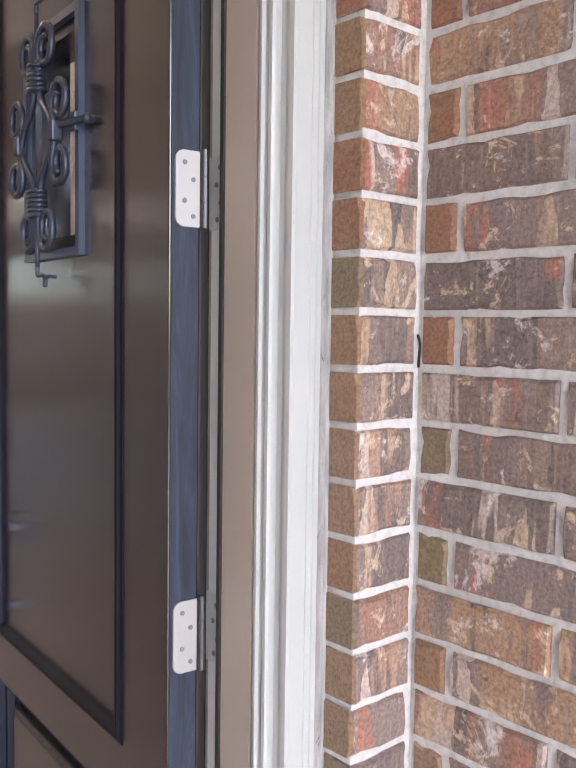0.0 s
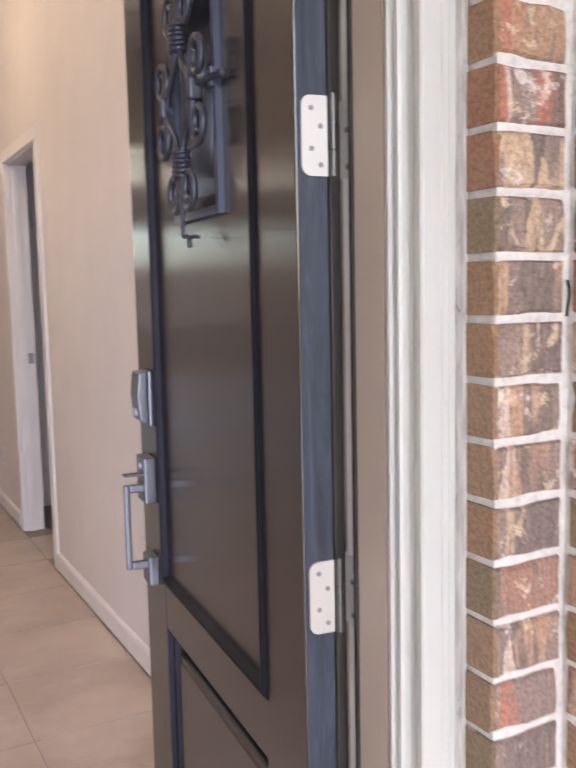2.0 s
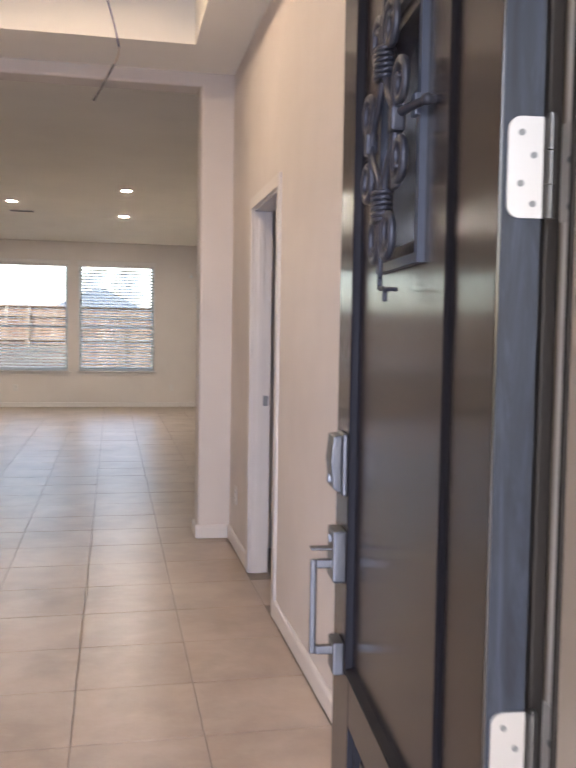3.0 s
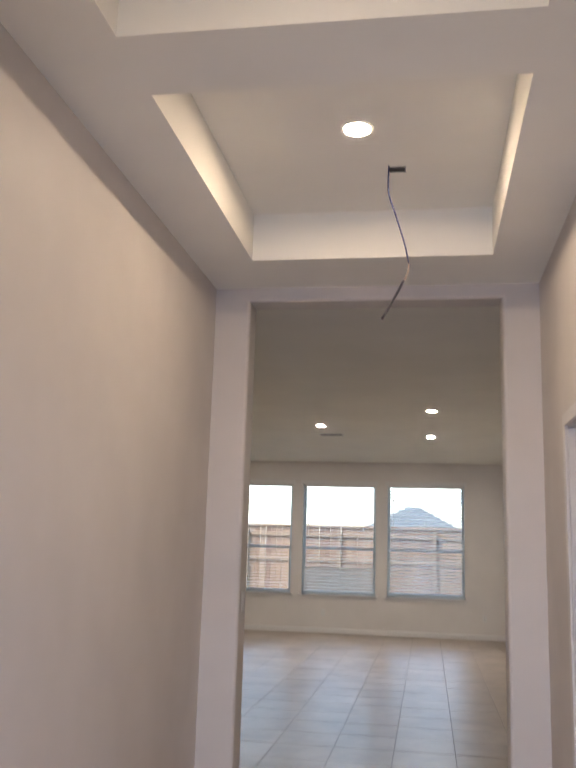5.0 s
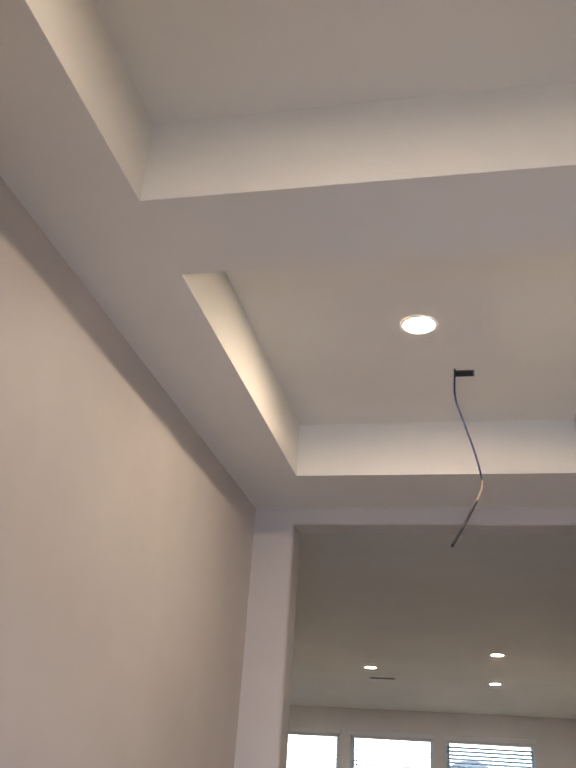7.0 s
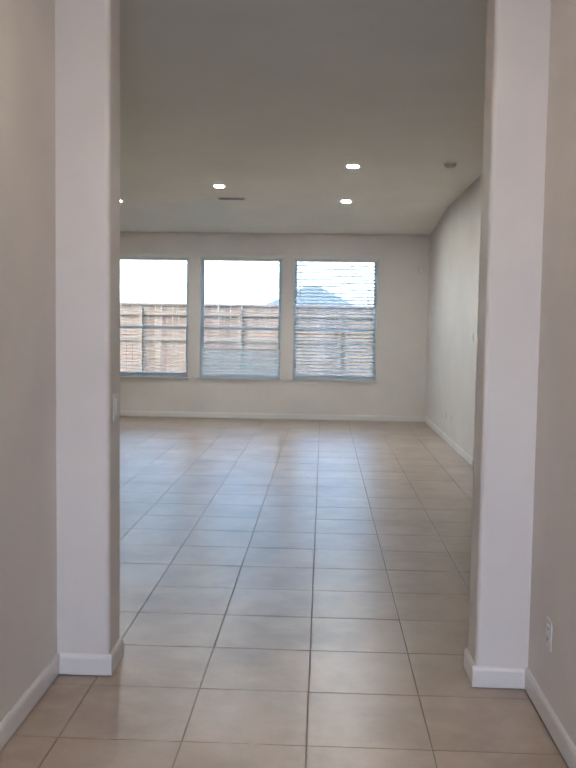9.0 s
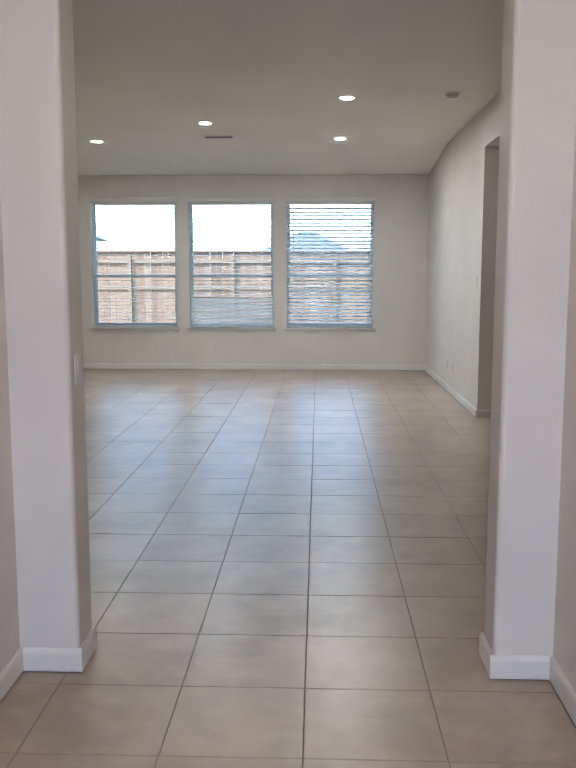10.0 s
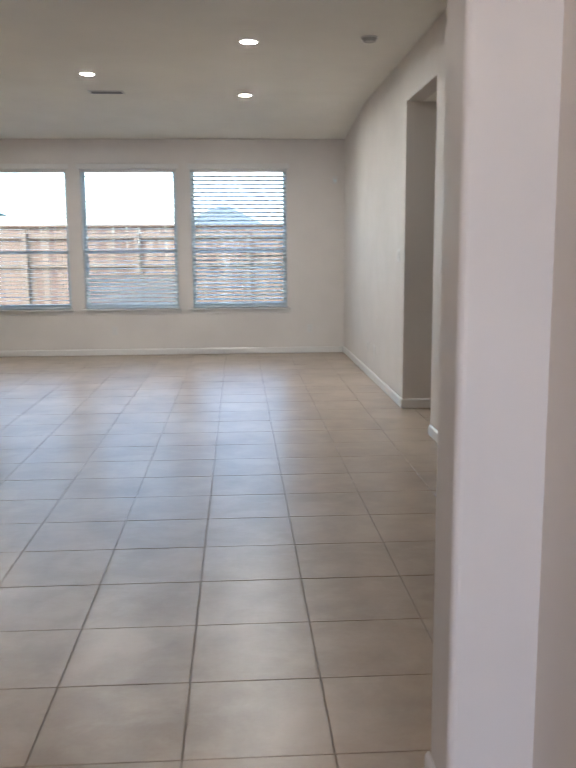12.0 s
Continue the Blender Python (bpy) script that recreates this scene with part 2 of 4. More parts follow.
n = Nodes("pale_mortar", .9)
v = n.place(world_space=True)
g = n.noise(v, 75, 6, .7)
n.colour(n.ramp(g, [(.25, (.50, .475, .455)), (.5, (.70, .68, .66)), (.75, (.80, .78, .76))]))
n.bump(g, 1.0, .006)
MORTAR = n.mat


n = Nodes("cracked_grey_caulk", .8)
v = n.place((1, 1, .35), None, True)
g = n.noise(v, 60, 6, .75, 1.0)
c = n.ramp(n.noise(n.place((1, 1, .1), None, True), 160, 4), [(.3, (.30, .29, .28)), (.7, (.52, .50, .49))])
n.colour(n.mix(n.ramp(g, [(.30, .9), (.40, 0.0)]), c, (.05, .045, .045)))
n.bump(g, 1.0, .006)
CAULK = n.mat


def tile_material(name, single):
    """Matt-glazed porcelain with soft clouds and a little builder's dust."""
    n = Nodes(name, .25)
    rnd = n.random() if single else n.island()
    v = n.place((1, 1, 1), None, True)
    cloud = n.noise(v, 1.6, 2, .4)
    fine = n.noise(v, 70, 3, .5)
    c = n.ramp(cloud, [(.30, (.30, .225, .165)), (.5, (.38, .295, .225)), (.70, (.46, .37, .29))])
    c = n.mix(n.ramp(rnd, [(0, .22), (1, .0)]), c, (.27, .215, .17))
    c = n.mix(n.ramp(fine, [(.3, 0.0), (.9, .14)]), c, (.50, .43, .36))
    dust = n.noise(n.place((1, 1.4, 1), None, True), 4.2, 6, .6, .3)
    c = n.mix(n.ramp(dust, [(.42, 0.0), (.72, .55)]), c, (.50, .43, .35))
    worn = n.noise(n.place((1.3, 1, 1), None, True), 2.7, 6, .62, .2)
    c = n.mix(n.ramp(worn, [(.45, 0.0), (.80, .60)]), c, (.22, .175, .14))
    n.colour(c)
    n.rough(n.ramp(dust, [(.3, .31), (.75, .40)]))
    n.bsdf.inputs["IOR"].default_value = 1.7
    n.bump(n.noise(v, 14, 3), .06, .002)
    return n.mat


TILE, TILE_FAR = tile_material("porcelain_tile", True), tile_material("porcelain_tile_far", False)
n = Nodes("grey_brown_grout", .9)
n.colour(n.mix(n.noise(n.place(world_space=True), 40, 4), (.21, .185, .16), (.30, .265, .23)))
GROUT = n.mat

n = Nodes("blind_slat_white", .4)
g = n.noise(n.place((.2, 6, 6)), 8, 3)
n.colour(n.mix(g, (.58, .64, .66), (.68, .73, .74)))
SLAT = n.mat

n = Nodes("cedar_picket", .8)
rnd = n.random()
v = n.place((9, 9, .7))
g = n.noise(v, 6, 6, .65)
c = n.ramp(rnd, [(0, (.145, .092, .062)), (.3, (.19, .128, .09)), (.55, (.118, .07, .049)), (.8, (.21, .152, .11)), (1, (.165, .11, .077))])
c = n.mix(.6, c, n.ramp(g, [(.3, .6), (.7, 1.0)]), "MULTIPLY")
n.colour(c)
n.bump(g, .5, .003)
CEDAR = n.mat
n = Nodes("weathered_pale_cedar", .85)
g = n.noise(n.place((.8, 6, 6)), 8, 5, .6)
n.colour(n.mix(g, (.135, .098, .07), (.195, .15, .11)))
n.bump(g, .4, .003)
PALE_CEDAR = n.mat

n = Nodes("yard_ground", .95)
v = n.place(world_space=True)
n.colour(n.mix(n.ramp(n.noise(v, .6, 6, .65), [(.42, 0.0), (.6, 1.0)]), (.115, .135, .06), (.30, .25, .17)))
n.bump(n.noise(v, 18, 5), .8, .05)
GROUND = n.mat

n = Nodes("porch_concrete", .85)
v = n.place(world_space=True)
n.colour(n.mix(n.noise(v, 5, 6, .65), (.40, .385, .36), (.54, .52, .49)))
n.bump(n.noise(v, 90, 4), .4, .002)
CONCRETE = n.mat

n = Nodes("slate_blue_shingles", .85)
v = n.place((1, 1, 6), None, True)
n.colour(n.mix(n.noise(v, 1.5, 5), (.068, .082, .09), (.10, .118, .128)))
SHINGLE = n.mat
STUCCO = paint("far_house_brick", (.33, .27, .23), .85, .3, .12, 4)
SAIL = Nodes("teal_shade_fabric", .7, 0, (.10, .16, .17)).mat
STEEL = Nodes("grey_painted_steel", .5, .2, (.22, .23, .24)).mat
CABLE = Nodes("blue_cable_jacket", .55, 0, (.014, .022, .085)).mat
# detector cover, a darker grey than the white plastic parts
DETECTOR = Nodes("grey_detector_plastic", .45, 0, (.42, .40, .37)).mat
TAPE = Nodes("black_cable_sleeve", .5, 0, (.03, .028, .035)).mat
COPPER = Nodes("bare_conductor", .3, .8, (.45, .36, .30)).mat

n = Nodes("window_glass", .02)
n.bsdf.inputs["Transmission Weight"].default_value = 1.0
n.bsdf.inputs["IOR"].default_value = 1.15
n.bsdf.inputs["Base Color"].default_value = (.96, 1.0, 1.0, 1)
GLASS = n.mat


n = Nodes("speakeasy_glass", .03)
n.bsdf.inputs["Transmission Weight"].default_value = 1.0
n.bsdf.inputs["IOR"].default_value = 1.2
PEEP = n.mat


def glow(name, colour, strength):
    n = Nodes(name, .5, 0, (.9, .9, .9))
    n.bsdf.inputs["Emission Color"].default_value = (*colour, 1)
    n.bsdf.inputs["Emission Strength"].default_value = strength
    return n.mat


LED_WARM, LED_ROOM = glow("warm_led", (1, .80, .59), 100), glow("room_led", (1.0, .955, .87), 130)
# glow of the unseen lamp added to brighten the first tray
LED_UNSEEN = glow("unseen_tray_led", (1, .80, .60), 62)

# ---------- the plan ----------
HL, HR = -1.113, .908            # hall side walls
YD, YC, YC2, YF = -.24, 4.66, 4.865, 14.95  # front wall inside, opening front and back, far wall
OL, OR, OZ = -.885, .687, 3.03  # opening to the room
RR, RL = 1.70, -5.4             # room side walls
ZH, ZT, ZR = 3.12, 3.40, 3.20   # hall ceiling, tray top, room ceiling
DY0, DY1, DZ = 3.03, 3.80, 2.12  # doorway in the hall's right wall
RY0, RY1, RZ = 9.32, 10.50, 2.79  # opening in the room's right wall

# floor bed under the tiles
structure("floor", box(RL - .2, 4.4, YD - .2, YF + .2, -.10, -.004), GROUT, "grey-brown grout bed under porcelain floor tiles", "floor")

# hall walls
bm = box(HL - .15, HL, YD, YC, -.1, 3.6)
structure("wall_hall_left", bm, WALL, "greige painted plain hall wall", "wall")
bm = box(HR, HR + .105, YD, DY0, -.1, 3.6)
cuboid(bm, HR, HR + .105, DY1, YC, -.1, 3.6)
cuboid(bm, HR, HR + .105, DY0, DY1, DZ, 3.6)
structure("wall_hall_right", bm, WALL, "greige painted hall wall with a doorway", "wall")

# wall between hall and room, with rounded drywall corners
bm = box(RL, OL, YC, YC2, -.1, 3.6, .022, 4, True)
cuboid(bm, OR, RR + .15, YC, YC2, -.1, 3.6, .022, 4, True)
structure("wall_opening", bm, WALL, "greige wall with a wide opening and rounded corners", "wall")
bm = box(OL - .0215, OR + .0215, YC, YC2, OZ, 3.6)
bmesh.ops.bevel(bm, geom=[e for e in bm.edges if max(v.co.z for v in e.verts) < OZ + .01 and abs(e.verts[0].co.x - e.verts[1].co.x) > 1], offset=.018, segments=4, profile=.5, affect="EDGES")
structure("opening_header", bm, WALL, "greige drywall header over the wide opening", "header")

# hall ceiling with two trays
TX0, TX1 = -.768, .595
T1, T2 = (.05, 1.90), (2.27, 4.12)
bm = bmesh.new()
for x0, x1, y0, y1 in ((HL, TX0, YD, YC), (TX1, HR, YD, YC), (TX0, TX1, YD, T1[0]), (TX0, TX1, T1[1], T2[0]), (TX0, TX1, T2[1], YC)):
    cuboid(bm, x0, x1, y0, y1, ZH, ZT + .02)
cuboid(bm, HL - .1, HR + .1, YD, YC, ZT, ZT + .15)
structure("ceiling_hall", bm, CEILING, "taupe painted ceiling with two recessed trays", "ceiling")

# room shell
structure("wall_room_left", box(RL - .2, RL, YC2, YF, -.1, 3.6), WALL, "greige painted plain room wall", "wall")
bm = box(RR, RR + .15, YC2, RY0, -.1, 3.6)
cuboid(bm, RR, RR + .15, RY1, YF, -.1, 3.6)
cuboid(bm, RR, RR + .15, RY0, RY1, RZ, 3.6)
structure("wall_room_right", bm, WALL, "greige painted room wall with a tall plain opening", "wall")
bm = box(RL, RR, YC2, 13.0, ZR, ZR + .15)
for quad in (((RL, 13.0, ZR), (RR, 13.0, ZR), (RR, YF, 3.02), (RL, YF, 3.02)), ((RL, 13.0, ZR + .15), (RL, YF, 3.17), (RR, YF, 3.17), (RR, 13.0, ZR + .15))):
    bm.faces.new([bm.verts.new(p) for p in quad])
structure("ceiling_room", bm, CEILING, "flat room ceiling sloping down at the window wall", "ceiling")
# side corridor beyond the room's right wall
bm = box(RR + .15, 4.2, RY1, RY1 + .12, -.1, 3.2)
cuboid(bm, RR + .15, 4.2, RY0 - .12, RY0, -.1, 3.2)
cuboid(bm, 4.2, 4.32, RY0 - .12, RY1 + .12, -.1, 3.2)
structure("wall_corridor", bm, WALL, "greige corridor walls in shade", "wall")
structure("ceiling_corridor", box(RR + .15, 4.2, RY0, RY1, RZ, RZ + .12), CEILING, "plain corridor ceiling", "ceiling")
# unlit room beyond the hall doorway
bm = box(HR + .105, 1.75, 2.6, 2.7, -.1, 2.8)
cuboid(bm, HR + .105, 1.75, 4.35, 4.45, -.1, 2.8)
cuboid(bm, 1.75, 1.85, 2.6, 4.45, -.1, 2.8)
structure("wall_side_room", bm, WALL, "plain walls of an unlit side room", "wall")
structure("ceiling_side_room", box(HR + .105, 1.75, 2.7, 4.35, 2.7, 2.8), CEILING, "plain side room ceiling", "ceiling")

# far wall with three window openings
WX = ((-3.540, -2.196), (-2.004, -.678), (-.476, .877))
WZ0, WZ1 = .665, 2.625
bm = box(RL - .2, WX[0][0], YF, YF + .18, -.1, 3.6)
cuboid(bm, WX[0][1], WX[1][0], YF, YF + .18, WZ0, WZ1)
cuboid(bm, WX[1][1], WX[2][0], YF, YF + .18, WZ0, WZ1)
cuboid(bm, WX[2][1], RR + .2, YF, YF + .18, -.1, 3.6)
cuboid(bm, WX[0][0], WX[2][1], YF, YF + .18, -.1, WZ0)
cuboid(bm, WX[0][0], WX[2][1], YF, YF + .18, WZ1, 3.6)
structure("wall_far", bm, WALL, "greige window wall with three tall windows", "wall")

# front wall around the door
JX = .572                       # hinge side rabbet
LX = JX - .905                  # latch side rabbet
bm = box(JX + .03, HR + .12, -.40, YD, -.1, 3.6)
cuboid(bm, HL - .15, LX - .03, -.40, YD, -.1, 3.6)
cuboid(bm, LX - .03, JX + .03, -.40, YD, 2.47, 3.6)
structure("wall_front", bm, WALL, "greige inner face of the front wall", "wall")


def baseboard(name, a, b, height=.095):
    """A run of painted baseboard from a to b, the wall to its right."""
    bm = sweep_line(bmesh.new(), ((-.001, .006), (.012, .006), (.014, .009), (.014, height - .018), (.011, height - .008), (.005, height), (-.001, height)), (*a, 0), (*b, 0))
    return structure(name, bm, TRIM, "white painted wooden baseboard", "baseboard")


# runs go with the wall on the right hand
for a, b in (((HR, YD), (HR, DY0 - .065)), ((HR, DY1 + .065), (HR, YC - .001)),
             ((HL, YC), (HL, YD)), ((OL + .014, YC), (HL + .014, YC)), ((HR - .014, YC), (OR - .014, YC)),
             ((OL, YC2), (OL, YC)), ((OR, YC), (OR, YC2)), ((RR, YC2), (RR, RY0)), ((RR, RY1), (RR, YF)), ((RL, YF), (RL, YC2)),
             ((RR, YF), (RL, YF)), ((4.2, RY1), (RR, RY1)), ((RR, RY0), (4.2, RY0))):
    baseboard("baseboard", a, b, .092 if a[1] > YC2 + .1 or b[1] > YC2 + .1 else .095)

# doorway casing and jamb in the hall's right wall
casing = thing("doorway_casing", "white painted casing and jamb round an open doorway", "door frame", kind="structure")
for y0, y1, z1 in ((DY0 - .06, DY0 + .004, DZ - .004), (DY1 - .004, DY1 + .06, DZ - .004)):
    part("casing", box(HR - .012, HR + .002, y0, y1, 0, z1, .003), TRIM, casing)
part("casing", box(HR - .012, HR + .002, DY0 - .06, DY1 + .06, DZ - .003, DZ + .06, .003), TRIM, casing)
for y0, y1 in ((DY0 - .002, DY0 + .016), (DY1 - .016, DY1 + .002)):
    part("jamb", box(HR + .003, HR + .108, y0, y1, 0, DZ - .016), TRIM, casing)
part("jamb", box(HR + .003, HR + .108, DY0 + .017, DY1 - .017, DZ - .016, DZ + .002), TRIM, casing)
part("door_stop", box(HR + .030, HR + .062, DY1 - .027, DY1 - .0165, 0, DZ - .03, .002), TRIM, casing)
part("strike_plate", box(HR + .068, HR + .098, DY1 - .019, DY1 - .0155, .985, 1.045, .001), STEEL, casing, "dark metal strike plate")

# ---------- windows and blinds ----------
def window(i, x0, x1):
    """A white vinyl single-hung window set deep in its opening."""
    w = thing("window_%d" % (i + 1), "white vinyl single-hung window with two sashes", "window", kind="structure")
    ya, yb = YF + .10, YF + .16
    zm = 1.47
    part("window_frame", ring_slab(bmesh.new(), (x0, x1, WZ0, WZ1), (x0 + .022, x1 - .022, WZ0 + .025, WZ1 - .022), ya, yb), VINYL, w)
    part("upper_sash", ring_slab(bmesh.new(), (x0 + .0225, x1 - .0225, zm - .02, WZ1 - .0225), (x0 + .048, x1 - .048, zm + .022, WZ1 - .048), ya + .03, yb - .004), VINYL, w)
    part("lower_sash", ring_slab(bmesh.new(), (x0 + .0225, x1 - .0225, WZ0 + .0255, zm + .02), (x0 + .052, x1 - .052, WZ0 + .07, zm - .022), ya + .003, ya + .028), VINYL, w)
    for z0, z1, y in ((zm + .02, WZ1 - .04, ya + .042), (WZ0 + .065, zm - .02, ya + .015)):
        p = part("pane", box(x0 + .04, x1 - .04, y, y + .004, z0, z1), GLASS, w, "clear window glass")
        p.visible_shadow = False
    s = sweep_line(bmesh.new(), ((-.099, 0), (.045, 0), (.05, .006), (.05, .016), (.045, .022), (-.099, .022)), (x1 + .045, YF, WZ0 - .022), (x0 - .045, YF, WZ0 - .022))
    part("window_sill", s, TRIM, w, "white painted window stool")
    part("apron", box(x0 - .03, x1 + .03, YF - .012, YF + .002, WZ0 - .075, WZ0 - .0225, .002), TRIM, w)
    return w


for i, (x0, x1) in enumerate(WX):
    window(i, x0, x1)

PITCH = .0555


def blind(x0, x1, tilt, low_tilt, low_z, label):
    """A horizontal slat blind hung inside its window opening, under a valance."""
    b = thing("window_blind", label, "blind", group="window blinds")
    a0, a1 = x0 + .014, x1 - .014
    yb = YF + .052
    part("valance", box(x0 - .04, x1 + .04, YF - .018, YF - .003, WZ1 - .012, WZ1 + .058, .004), PLATE, b, "white valance board")
    part("head_rail", box(a0, a1, yb - .027, yb + .027, WZ1 - .05, WZ1 - .003), PLATE, b)
    part("bottom_rail", box(a0, a1, yb - .028, yb + .028, WZ0 + .012, WZ0 + .030, .004), SLAT, b)
    bm = bmesh.new()
    top = [(-.0305, 0), (-.016, .0020), (0, .0028), (.016, .0020), (.0305, 0)]
    outline = top + [(s, h - .0028) for s, h in top[::-1]]
    sweep_line(bm, outline, (a0, 0, 0), (a1, 0, 0))
    first = part("slat", bm, SLAT, b)
    z = WZ0 + .030 + PITCH * .75
    k = 0
    rng = random.Random(int(x0 * 100))
    while z < WZ1 - .06:
        ob = first if k == 0 else new("slat", first.data)
        ob.parent = b
        t = tilt if z > low_z else low_tilt
        ob.matrix_basis = Matrix.Translation((0, yb, z)) @ Matrix.Rotation(radians(t + rng.uniform(-1.5, 1.5)), 4, "X") @ Matrix.Rotation(radians(rng.uniform(-.06, .06)), 4, "Y")
        z += PITCH
        k += 1
    for f in (.14, .5, .86):
        x = a0 + (a1 - a0) * f
        for y in (yb - .030, yb + .030):
            part("ladder_cord", tube(bmesh.new(), [(x, y, WZ1 - .05), (x, y, WZ0 + .02)], .0011, 5), PLATE, b)
    part("tilt_wand", tube(bmesh.new(), [(a0 + .09, yb - .038, WZ1 - .05), (a0 + .095, yb - .04, WZ1 - .95)], .004, 6), PLATE, b)
    return b


blind(*WX[0], 1, 4, .9, "white slat blind tilted fully open in a window")
blind(*WX[1], 8, 40, 1.16, "white slat blind open above and nearly shut below")
blind(*WX[2], 23, 24, 1.3, "white slat blind with slightly tilted slats")

# ---------- front door set ----------
DH, DW = 2.425, .876
door = thing("front_door", "dark brown panelled front door standing open with iron speakeasy grille", "door",
             pose(.493, -.268, .012, 0, 0, math.degrees(math.atan2(.873, .074))))
TH = .045
S0, S1 = .148, .712             # stile edges
U0, U1 = .762, 2.27             # upper panel opening, heights above the door's foot
L0, L1 = .20, .655
for n_, a in (("stile", (0.0015, S0)), ("stile", (S1, DW))):
    part(n_, box(a[0], a[1], -TH, 0, 0, DH, .0025), DOOR, door)
for z0, z1 in ((0, L0), (L1, U0), (U1, DH)):
    part("rail", box(S0 - .0005, S1 + .0005, -TH + .0008, -.0008, z0 + .0008, z1), DOOR, door)
part("door_edge", box(-.0015, .001, -TH + .002, -.002, .002, DH - .002), DOOR_EDGE, door, "hinge edge with the sky's blue sheen in its colour")
STICK = [(-.010, -.002), (-.010, .0012), (-.006, .0035), (-.003, .0068), (.001, .0080), (.005, .0070), (.008, .0020), (.011, -.004), (.015, -.0080)]
part("moulding", nested(bmesh.new(), S0, S1, U0, U1, STICK, False), BEAD, door, "raised panel moulding with shade in its colour")
HOLE = (.314, .508, 1.540 - .012, 1.865 - .012)
part("upper_panel", ring_slab(bmesh.new(), (S0 + .0145, S1 - .0145, U0 + .0145, U1 - .0145), HOLE, -.0079, -.036), DOOR, door)
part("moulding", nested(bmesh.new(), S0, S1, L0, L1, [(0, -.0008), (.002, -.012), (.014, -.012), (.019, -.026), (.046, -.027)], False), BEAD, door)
part("lower_panel", nested(bmesh.new(), S0 + .040, S1 - .040, L0 + .040, L1 - .040, [(0, -.0272), (.006, -.016), (.014, -.014), (.018, -.011)]), DOOR, door)
part("lower_panel", box(S0 + .01, S1 - .01, -.038, -.0285, L0 + .01, L1 - .01), DOOR, door)
p = part("peep_glass", box(HOLE[0] - .004, HOLE[1] + .004, -.0450, -.0400, HOLE[2] - .004, HOLE[3] + .004), PEEP, door, "clear speakeasy glass")
p.visible_shadow = False
part("peep_frame", ring_slab(bmesh.new(), (HOLE[0] - .03, HOLE[1] + .03, HOLE[2] - .03, HOLE[3] + .03), HOLE, -.0365, -.075), DOOR, door, "deep frame behind the speakeasy opening")

# speakeasy grille
FR = (.292, .539, 1.505 - .012, 1.900 - .012)
grille = part("grille_frame", ring_slab(bmesh.new(), FR, (FR[0] + .014, FR[1] - .014, FR[2] + .014, FR[3] - .014), -.0078, .0028), FRAME_IRON, door, "flat iron frame with the sky's blue in its colour")
GC, GZ, GY = .4156, 1.702 - .012, .024


def gp(a, b, y=GY):
    return Vector((GC + a * .94, y, GZ - .004 + b * 1.04))


def bar(points, r=.0068, name="scroll_bar"):
    part(name, tube(bmesh.new(), points, r, 8, lambda f: 1 - .25 * f), IRON, grille, smooth=True)


for sx in (-1, 1):
    for sz in (-1, 1):
        # end scroll that springs from the collar
        sp = [(.043 + (p_[0]), .140 + p_[1]) for p_ in [((.037 - .021 * k / 24) * math.cos(math.pi - 1.30 * 2 * math.pi * k / 24), (.037 - .021 * k / 24) * math.sin(math.pi - 1.30 * 2 * math.pi * k / 24)) for k in range(25)]]
        bar(smooth_path([gp(sx * .007, sz * .078), gp(sx * .006, sz * .11)] + [gp(sx * a, sz * b) for a, b in sp], 3))
        # side scroll that springs from the waist
        sp = [(.106 + (.034 - .018 * k / 24) * math.cos(math.pi + .35 - 1.22 * 2 * math.pi * k / 24), .047 + (.034 - .018 * k / 24) * math.sin(math.pi + .35 - 1.22 * 2 * math.pi * k / 24)) for k in range(25)]
        bar(smooth_path([gp(sx * .083, sz * -.004)] + [gp(sx * a, sz * b) for a, b in sp], 3))
        # strand from collar to waist
        bar(smooth_path([gp(sx * .010, sz * .112), gp(sx * .011, sz * .085), gp(sx * .028, sz * .055), gp(sx * .066, sz * .024), gp(sx * .080, 0)], 6))
    part("waist_band", box(GC + sx * .081 - .011, GC + sx * .081 + .011, GY - .010, GY + .010, GZ - .017, GZ + .017, .004), IRON, grille)
for sz in (-1, 1):
    bm = bmesh.new()
    for k in range(6):
        ang = [2 * math.pi * j / 20 for j in range(21)]
        tube(bm, [gp(.021 * math.cos(t), sz * (.080 + .0075 * k), GY + .012 * math.sin(t)) for t in ang], .0042, 6)
    part("wire_collar", bm, IRON, grille, "wound iron wire collar", True)
    bar([gp(0, sz * .075), gp(0, sz * .13), gp(0, sz * .172), gp(0, sz * .205)], .0052, "stem")
    bar(smooth_path([gp(0, sz * .200), gp(0, sz * .212), gp(-.006, sz * .215), gp(-.028, sz * .215), gp(-.034, sz * .220), gp(-.034, sz * .234)], 4), .0042, "end_hook")
    bar(smooth_path([gp(-.038, sz * .234), gp(-.039, sz * .222), gp(-.046, sz * .217, .021), gp(-.058, sz * .218, .012)], 4), .0042, "end_hook")
bar(smooth_path([gp(-.078, .012), gp(-.112, .012, .017), gp(-.145, .012, .009), gp(-.164, .012, .004)], 4), .0068, "latch_rod")
bm = bmesh.new()
bmesh.ops.create_uvsphere(bm, u_segments=14, v_segments=10, radius=.008, matrix=Matrix.Translation(gp(-.168, .012, .003)))
part("latch_rod_knob", bm, IRON, grille, smooth=True)
